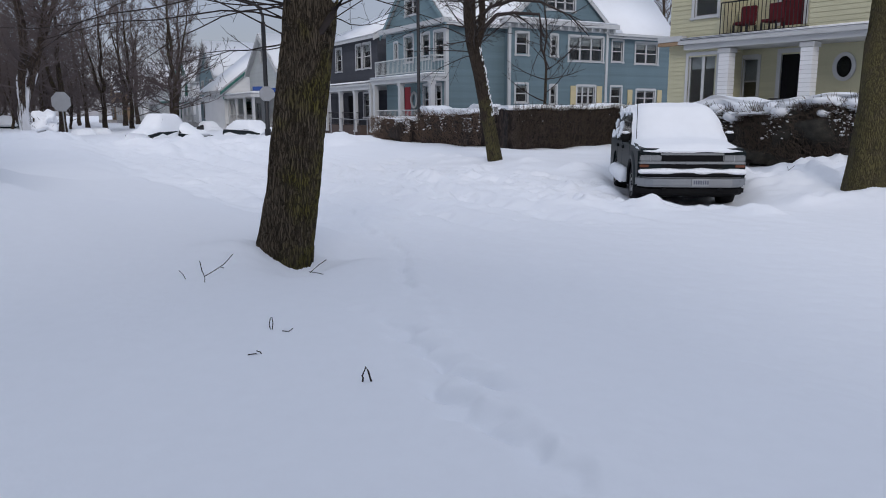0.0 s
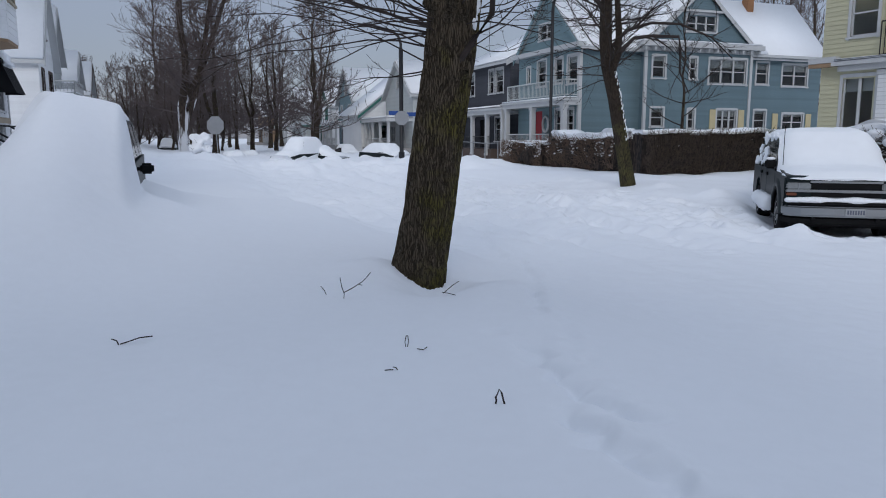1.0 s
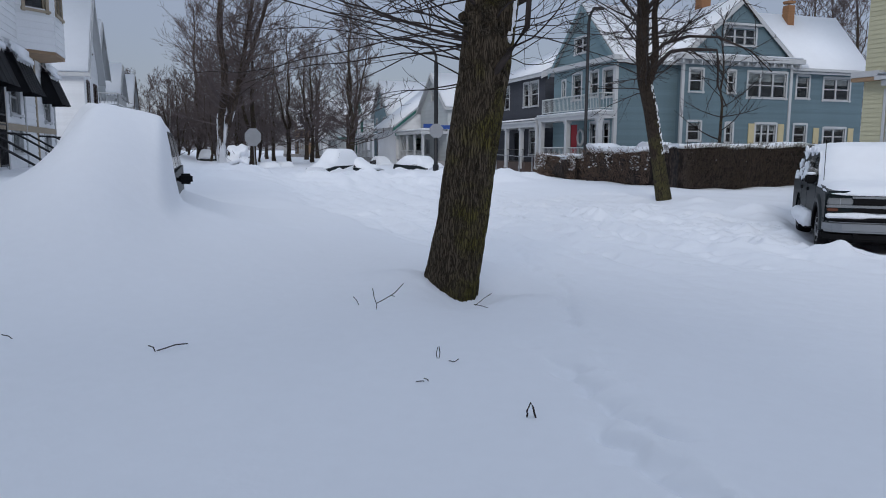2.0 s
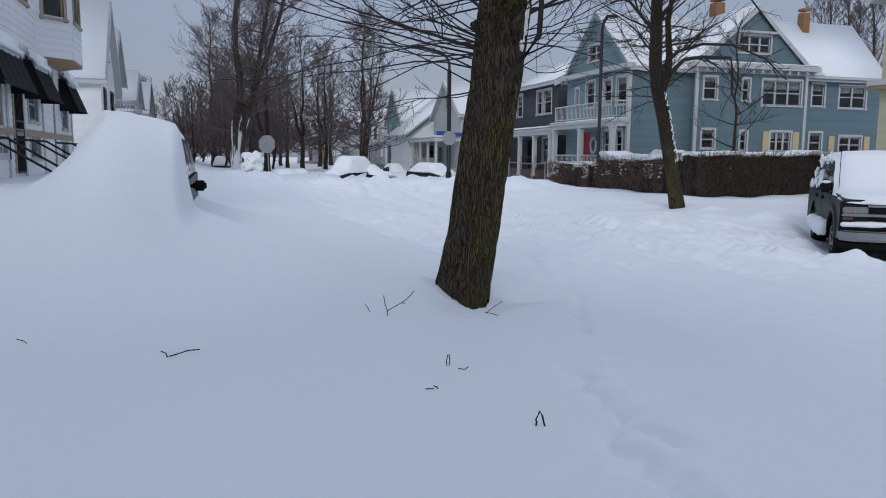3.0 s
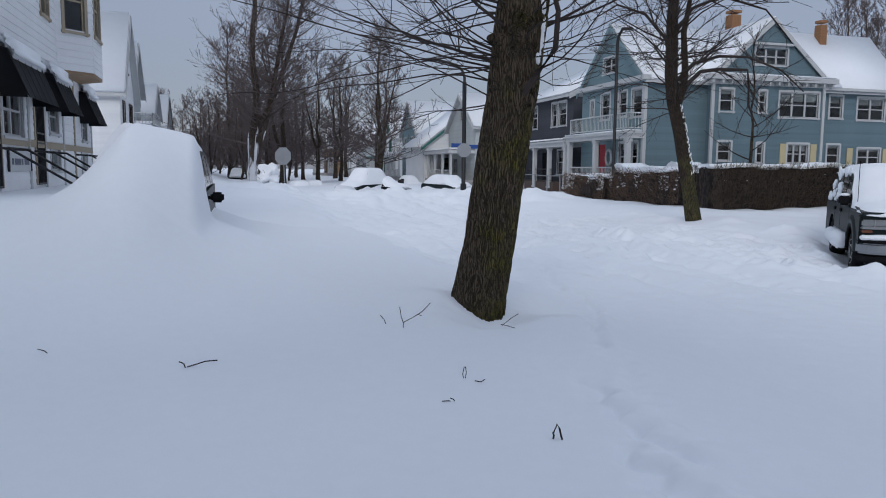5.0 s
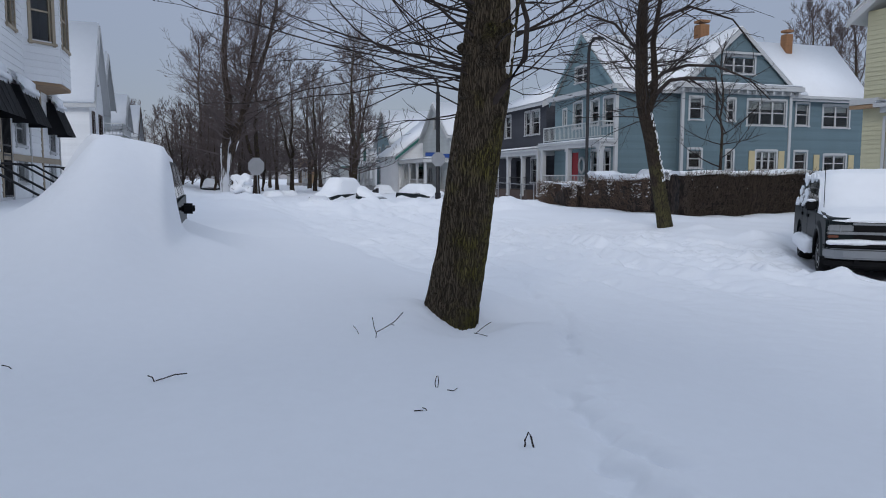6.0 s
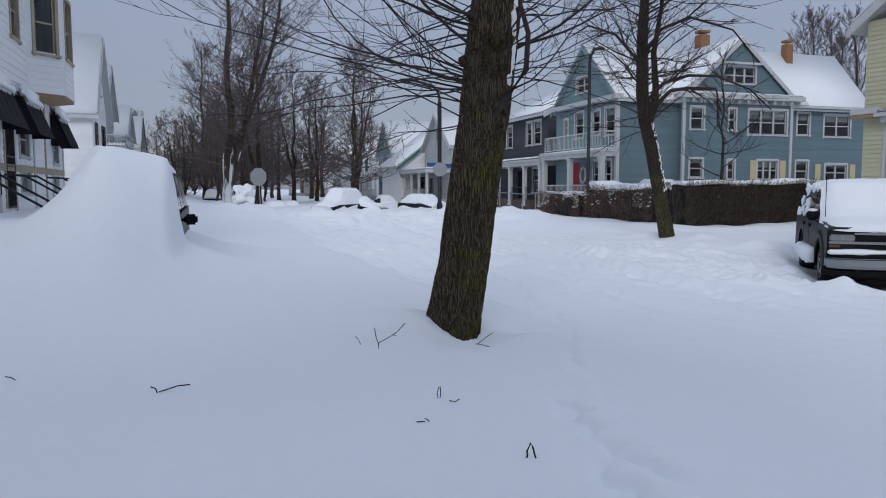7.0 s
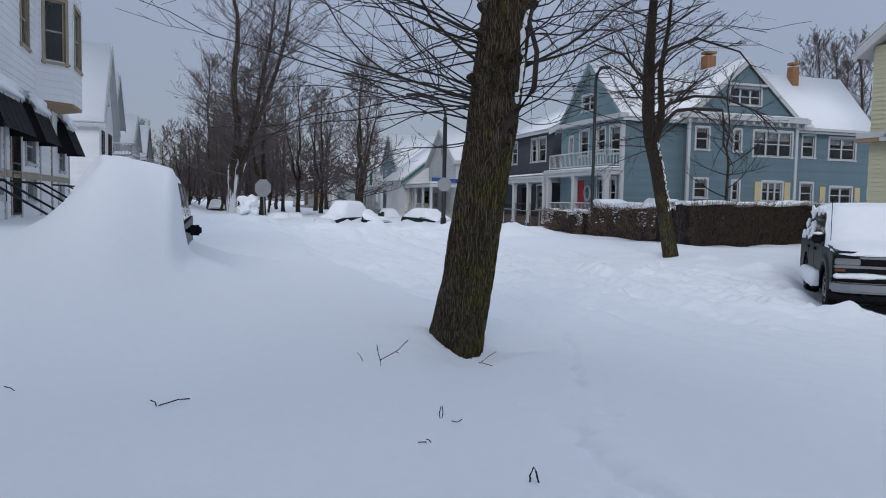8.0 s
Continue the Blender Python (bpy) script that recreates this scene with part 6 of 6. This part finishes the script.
    for k in range(46):
        x = -0.9 + 1.8 * k / 45
        r = 0.06 + 0.03 * noise.noise(Vector((x * 3, 0, 0)))
        bmesh.ops.create_icosphere(bm, subdivisions=2, radius=1, matrix=Matrix.Translation((x, -0.04, 0.70)) @ Matrix.Diagonal((0.07, r * 1.6, r * 0.95, 1)))
    for k in range(30):
        y = 1.45 + 1.9 * k / 29
        r = 0.13 + 0.05 * noise.noise(Vector((y * 2, 3, 0)))
        bmesh.ops.create_icosphere(bm, subdivisions=2, radius=1, matrix=Matrix.Translation((-1.04, y, 0.5)) @ Matrix.Diagonal((r * 1.0, 0.11, r * 1.2, 1)))
    for k in range(30):
        y, z = rnd.uniform(2.4, 4.9), rnd.uniform(1.2, 1.85)
        if rnd.random() < 0.5:
            y = rnd.uniform(3.4, 4.9)
        r = rnd.uniform(0.05, 0.14)
        bmesh.ops.create_icosphere(bm, subdivisions=2, radius=1, matrix=Matrix.Translation((-(0.94 - 0.17 * (z - 1.2) / 0.64), y, z)) @ Matrix.Diagonal((0.035, r * 1.4, r * 0.8, 1)))
    for sx in (-1, 1):
        bmesh.ops.create_icosphere(bm, subdivisions=2, radius=1, matrix=Matrix.Translation((sx * 1.03, 1.63, 1.37)) @ Matrix.Diagonal((0.09, 0.08, 0.035, 1)))
    ob = part("car_snow", bm, SNOW_ROOF, None, "", True)
    ob.matrix_world = m
    tagged(ob, "snow stuck to a car's bumper, step and side", "snow", "snow on cars", "stuff")


suv()


def buried_van():
    m = placed(10.9, -1.36, 0.12)
    c = thing("van", m, "parked van buried in a snow drift, one side showing", "van", "parked cars")
    bm = prism(bmesh.new(), arch_profile(0.0, 4.7, 0.35, [(-0.05, 0.8), (0.2, 1.05), (0.75, 1.15), (4.6, 1.2), (4.7, 0.7)], (0.8, 3.7), 0.4), "x", -0.6, 0.86)
    part("body", bm, PAINT, c)
    bm = bmesh.new()
    hexa(bm, [(-0.55, 0.6, 1.12), (0.84, 0.6, 1.12), (0.84, 4.6, 1.15), (-0.55, 4.6, 1.15), (-0.3, 1.1, 1.86), (0.68, 1.1, 1.86), (0.68, 4.4, 1.86), (-0.3, 4.4, 1.86)])
    bmesh.ops.bevel(bm, geom=bm.edges[:], offset=0.06, segments=2, affect="EDGES")
    part("cabin", bm, PAINT, c)
    for ya, yb in ((0.95, 1.75), (1.85, 2.9), (3.0, 4.2)):
        bm = bmesh.new()
        q = [(0.825, ya, 1.22), (0.825, yb, 1.22), (0.715, yb, 1.74), (0.715, ya + 0.15, 1.74)]
        hexa(bm, [*q, *[(x + 0.02, y, z) for x, y, z in q]])
        bmesh.ops.recalc_face_normals(bm, faces=bm.faces[:])
        part("side_window", bm, CARGLASS, c)
    mir = part("mirror", bevelled(boxes((0.90, 1.10, 1.05, 1.18, 0.98, 1.14)), 0.035, 3), BLACK, c, "black door mirror")
    part("mirror_arm", boxes((0.8, 0.92, 1.1, 1.15, 1.03, 1.08)), BLACK, mir)
    for x in (-0.46, 0.72):
        for y in (0.8, 3.7):
            wheel(c, x, y, 0.34, 0.22)
    rows, verts, faces, k_ = 30, [], [], 18
    for i in range(rows + 1):
        y = 0.55 + 3.95 * i / rows
        end = min(1, min(i, rows - i) / 4) ** 0.5
        for k in range(k_):
            w = 2 * math.pi * k / k_
            cx, cz = math.copysign(abs(math.cos(w)) ** 0.6, math.cos(w)), math.copysign(abs(math.sin(w)) ** 0.7, math.sin(w))
            verts.append((0.24 + cx * 0.44 * (0.9 + 0.1 * end), y, 1.84 + (cz * (0.25 + 0.02 * noise.noise(Vector((y, w, 0)))) if cz > 0 else cz * 0.12) * (0.4 + 0.6 * end) - (0.10 * cx)))
        if i:
            a, b = (i - 1) * k_, i * k_
            faces += [(a + k, a + (k + 1) % k_, b + (k + 1) % k_, b + k) for k in range(k_)]
    faces += [tuple(range(k_)), tuple(range(rows * k_, rows * k_ + k_))[::-1]]
    ob = from_lists("car_snow", verts, faces, SNOW_ROOF)
    ob.matrix_world = m
    tagged(ob, "deep snow on the roof of a buried van", "snow", "snow on cars", "stuff")


buried_van()


def snowed_car(u, v, turn, label, buried=0.25, length=4.5, tall=1.45, seed=1, paint=None, hem=0.6):
    p = at_uv(u, v)
    m = placed(u, v, snow_z(p.x, p.y) - buried - 0.5, turn)
    c = thing("car", m, label, "car", "parked cars")
    bm = prism(bmesh.new(), arch_profile(0, length, 0.3, [(0, 0.75), (0.9, 0.9), (length - 0.1, 0.95), (length, 0.7)], (0.8, length - 0.9), 0.36), "x", -0.85, 0.85)
    part("body", bm, paint or PAINT, c)
    bm = bmesh.new()
    hexa(bm, [(-0.8, 1.0, 0.88), (0.8, 1.0, 0.88), (0.8, length - 0.3, 0.92), (-0.8, length - 0.3, 0.92), (-0.6, 1.7, tall - 0.08), (0.6, 1.7, tall - 0.08), (0.6, length - 1.0, tall - 0.08), (-0.6, length - 1.0, tall - 0.08)])
    part("cabin", bevelled(bm, 0.05), CARGLASS, c)
    for x in (-0.74, 0.74):
        for y in (0.8, length - 0.9):
            wheel(c, x, y, 0.32, 0.2)
        part("headlight", bevelled(boxes((x - 0.14, x + 0.1, -0.02, 0.08, 0.6, 0.72)), 0.02), LENS, c)
    part("bumper", bevelled(boxes((-0.84, 0.84, -0.08, 0.1, 0.32, 0.55)), 0.03), BLACK, c)
    rows, cols, verts, faces = 26, 14, [], []
    for lvl in (1, 0):
        for i in range(rows + 1):
            y = 0.02 - (0.2 if hem < 0.3 else 0) + (length - 0.04) * i / rows
            top = np.interp(y, [0, 0.3, 0.95, 1.7, length - 1.0, length - 0.2, length], [0.85, 1.1, 1.2, tall + 0.16, tall + 0.18, 1.25, 1.0])
            half = np.interp(y, [0, 1.0, 1.7, length], [0.84, 0.86, 0.78, 0.84]) + (0.14 if hem < 0.3 else 0)
            for k in range(cols + 1):
                f = -1 + 2 * k / cols
                e = abs(f) ** 4
                z = (top + 0.06 * noise.noise(Vector((f * 2, y * 1.5, seed)))) * (1 - e) + hem * e
                verts.append((half * math.copysign(abs(f) ** 0.8, f), y, z if lvl else hem - 0.15))
    w, off = cols + 1, (rows + 1) * (cols + 1)
    for i in range(rows):
        for k in range(cols):
            q = i * w + k
            faces += [(q, q + 1, q + 1 + w, q + w), (off + q + w, off + q + 1 + w, off + q + 1, off + q)]
        for q, s in ((i * w, 1), (i * w + cols, -1)):
            f = (q, q + w, off + q + w, off + q)
            faces.append(f if s > 0 else f[::-1])
    for k in range(cols):
        for q, s in ((k, -1), (rows * w + k, 1)):
            f = (q, q + 1, off + q + 1, off + q)
            faces.append(f if s < 0 else f[::-1])
    ob = from_lists("car_snow", verts, faces, SNOW_ROOF)
    ob.matrix_world = m
    tagged(ob, "snow heaped over a parked car", "snow", "snow on cars", "stuff")


for u, v, turn, lab, bur, ln, tall, seed in ((48.0, 6.6, -42, "car wholly covered with snow beyond the crossing", 0.1, 4.6, 1.85, 1), (49, 10.7, 35, "dark car with snow over its hood", 0.2, 4.6, 1.45, 2), (46.5, 14.2, 15, "car under a smooth blanket of snow", 0.2, 4.4, 1.4, 3),
                                             (55, 4.6, 5, "low car buried in snow", 0.7, 4.4, 1.4, 4), (60, 6.0, 0, "snow-covered car in a parked row", 0.6, 4.4, 1.4, 5), (70, -0.2, 0, "dark car far down the street", 0.1, 4.5, 1.45, 6), (58, 10.8, 10, "snowy car behind the crossing", 0.4, 4.4, 1.45, 7), (62, 14.5, 0, "snowy car parked by a white house", 0.4, 4.4, 1.45, 8)):
    snowed_car(u, v, turn, lab, bur, ln, tall, seed, hem=0.12 if "covered" in lab or "buried" in lab or "blanket" in lab else 0.55)


# ---- street furniture ----
def street_lamp():
    t = thing("street_lamp", pose(-8.62, 37.0, 0), "dark street lamp with a curved arm and signs", "street lamp")
    tube_part("pole", [([(0, 0, -0.2), (0, 0, 6.0)], 0.105)], POLE, t, "", 10)
    tube_part("arm", [([(0, 0, 5.9), (0, 0, 6.25), (-0.12, -0.02, 6.6), (-0.4, -0.07, 6.85), (-0.9, -0.15, 7.0), (-1.4, -0.25, 7.12)], 0.07)], POLE, t, "", 8)
    bm = bevelled(boxes((-2.0, -1.3, -0.42, -0.12, 7.06, 7.2)), 0.04)
    part("lamp_head", bm, POLE, t)
    tube_part("base", [([(0, 0, -0.2), (0, 0, 0.9)], 0.15)], POLE, t, "", 10)
    part("street_sign", boxes((-0.62, -0.06, -0.14, -0.115, 2.75, 2.95)), SIGN_BLUE, t, "small blue street sign")
    part("street_sign", boxes((0.3, 0.9, -0.14, -0.115, 2.68, 2.88)), SIGN_BLUE, t, "small blue street sign")
    bm = bmesh.new()
    prism(bm, [(0.06 + 0.38 * math.cos(math.pi * (k + 0.5) / 4), 2.6 + 0.38 * math.sin(math.pi * (k + 0.5) / 4)) for k in range(8)], "y", -0.17, -0.15)
    part("sign_back", bm, GREY_METAL, t, "grey back of an eight-sided sign")


street_lamp()


def dark_pole():
    t = thing("street_lamp", pose(-1.2, 38.6, 0), "tall straight dark lamp pole beside the hedge", "street lamp")
    tube_part("pole", [([(0, 0, -0.2), (0, 0, 7.9), (0.05, -0.02, 8.3), (0.22, -0.06, 8.6)], 0.08)], POLE, t, "", 10)
    tube_part("base", [([(0, 0, -0.2), (0, 0, 1.0)], 0.13)], POLE, t, "", 10)
    part("lamp_head", bevelled(boxes((0.15, 0.75, -0.2, 0.05, 8.55, 8.68)), 0.04), POLE, t)


dark_pole()


def stop_sign():
    t = thing("stop_sign", pose(-22.9, 45.2, 0), "grey back of a stop sign on a thin post", "sign")
    tube_part("post", [([(0.15, 0, -0.2), (0.05, 0, 2.8)], 0.035)], GREY_METAL, t)
    bm = prism(bmesh.new(), [(0.05 + 0.62 * math.cos(math.pi * (k + 0.5) / 4), 2.4 + 0.62 * math.sin(math.pi * (k + 0.5) / 4)) for k in range(8)], "y", -0.06, -0.04)
    ob = part("sign_plate", bm, GREY_METAL, t)


stop_sign()


def fence():
    t = thing("fence", Matrix.Identity(4), "low chain-link fence posts in the snow", "fence")
    pts = [at_uv(38 + 1.9 * k, 18.0) for k in range(5)]
    for p in pts:
        z = snow_z(p.x, p.y)
        tube_part("post", [([(p.x, p.y, z - 0.2), (p.x, p.y, z + 1.05)], 0.04)], GREY_METAL, t)
    zz = [snow_z(p.x, p.y) + 1.0 for p in pts]
    tube_part("top_rail", [([(p.x, p.y, z) for p, z in zip(pts, zz)], 0.025)], GREY_METAL, t)


fence()


def snowy_shrub(x, y, size, label, seed):
    z = snow_z(x, y)
    t = thing("shrub", pose(x, y, z), label, "shrub", "shrubs")
    rnd = random.Random(seed)
    lists = ([], [])
    for k in range(60):
        w, e = rnd.uniform(0, 6.28), radians(rnd.uniform(15, 85))
        d = (math.cos(w) * math.cos(e), math.sin(w) * math.cos(e), math.sin(e))
        tube(*lists, limb(rnd, (0, 0, 0.0), d, size * rnd.uniform(0.8, 1.12), 0.2, 4, 0.2), [0.025, 0.02, 0.016, 0.012, 0.008], 4)
    from_lists("branches_mass", *lists, TWIG, t)["kind"] = "stuff"
    bm = bmesh.new()
    bmesh.ops.create_icosphere(bm, subdivisions=4, radius=1)
    for v in bm.verts:
        n = 1 + 0.75 * noise.noise(v.co * 1.7 + Vector((seed, 0, 0))) + 0.3 * noise.noise(v.co * 4.5)
        v.co = Vector((v.co.x * size * 0.62 * n, v.co.y * size * 0.62 * n, size * 0.55 + v.co.z * size * 0.5 * n))
    ob = part("shrub_snow", bm, SNOW_ROOF, None, "", True)
    ob.matrix_world = pose(x, y, z)
    tagged(ob, "snow heaped over a shrub", "snow", "snow on shrubs", "stuff")


snowy_shrub(-23.5, 44.3, 1.15, "shrub buried in snow beside a sign", 3)


# ---- twigs in the foreground snow ----
def twig(x, y, turn, runs, label, r=0.0045):
    z = snow_z(x, y)
    ob = tube_part("twig", [([(a, b, c) for a, b, c in q], r) for q in runs], TWIG, None, "", 5)
    ob.matrix_world = pose(x, y, z, 0, 0, turn)
    tagged(ob, label, "twig", "twigs in the snow")


twig(-2.92, 4.28, 34, [[(-0.05, 0, 0.045), (-0.02, 0, 0.03), (0.0, 0, -0.03)], [(0.0, 0, 0.005), (0.05, 0.0, 0.016), (0.12, 0, 0.035), (0.2, 0, 0.036)]], "thin forked twig poking out of smooth snow")
twig(-0.36, 3.63, 5, [[(-0.022, 0, -0.03), (-0.015, 0, 0.02), (-0.019, 0, 0.03), (0.0, 0, 0.078), (0.012, 0, 0.055), (0.02, 0, 0.02), (0.028, 0, -0.005), (0.03, 0, -0.03)]], "bent dark twig sticking up from the snow", 0.0052)
twig(-1.05, 4.54, 10, [[(0, 0, -0.03), (-0.012, 0, 0.03), (-0.003, 0, 0.075), (0.006, 0, 0.078), (0.011, 0, 0.04), (0.002, 0, -0.02)], [(0.07, -0.06, 0.004), (0.11, -0.08, 0.004), (0.135, -0.08, 0.022)]], "small looped twig in the snow", 0.003)
twig(-1.02, 4.05, 10, [[(-0.05, 0, 0.004), (-0.01, 0, 0.008), (0.0, 0, 0.006)], [(-0.005, 0.02, 0.018), (0.015, 0.02, 0.012), (0.03, 0.02, -0.01)]], "short twig lying flat in the snow", 0.0032)
twig(-1.9, 5.88, 15, [[(0.0, 0, -0.04), (0.008, 0, 0.04), (-0.012, 0, 0.1), (-0.025, 0, 0.18)], [(0.006, 0, 0.05), (0.08, 0, 0.09), (0.16, 0, 0.14), (0.235, 0, 0.22)], [(0.13, 0, 0.12), (0.16, 0, 0.11)]], "forked bare sapling shoots at a tree's foot", 0.0036)
twig(-2.11, 6.0, 15, [[(0.03, 0, -0.03), (0.0, 0, 0.04), (-0.03, 0, 0.075)]], "single thin shoot in the snow", 0.003)
twig(-1.02, 6.2, 5, [[(-0.09, 0, 0.03), (-0.03, 0, 0.02), (0.03, 0, 0.005), (0.08, 0, -0.02)], [(-0.08, 0, 0.02), (0.0, 0, 0.09), (0.06, 0, 0.13)]], "fallen twig beside a trunk", 0.003)
twig(-3.98, 4.2, 40, [[(-0.06, 0, 0.035), (-0.02, 0, 0.02), (0.02, 0, -0.02)]], "short twig poking from snow", 0.0035)
twig(7.0, 15.0, 0, [[(-0.1, 0, -0.03), (0.0, 0, 0.08), (0.12, 0, 0.18)], [(0.0, 0, 0.08), (-0.02, 0, 0.16)]], "twig beside a snowbank")
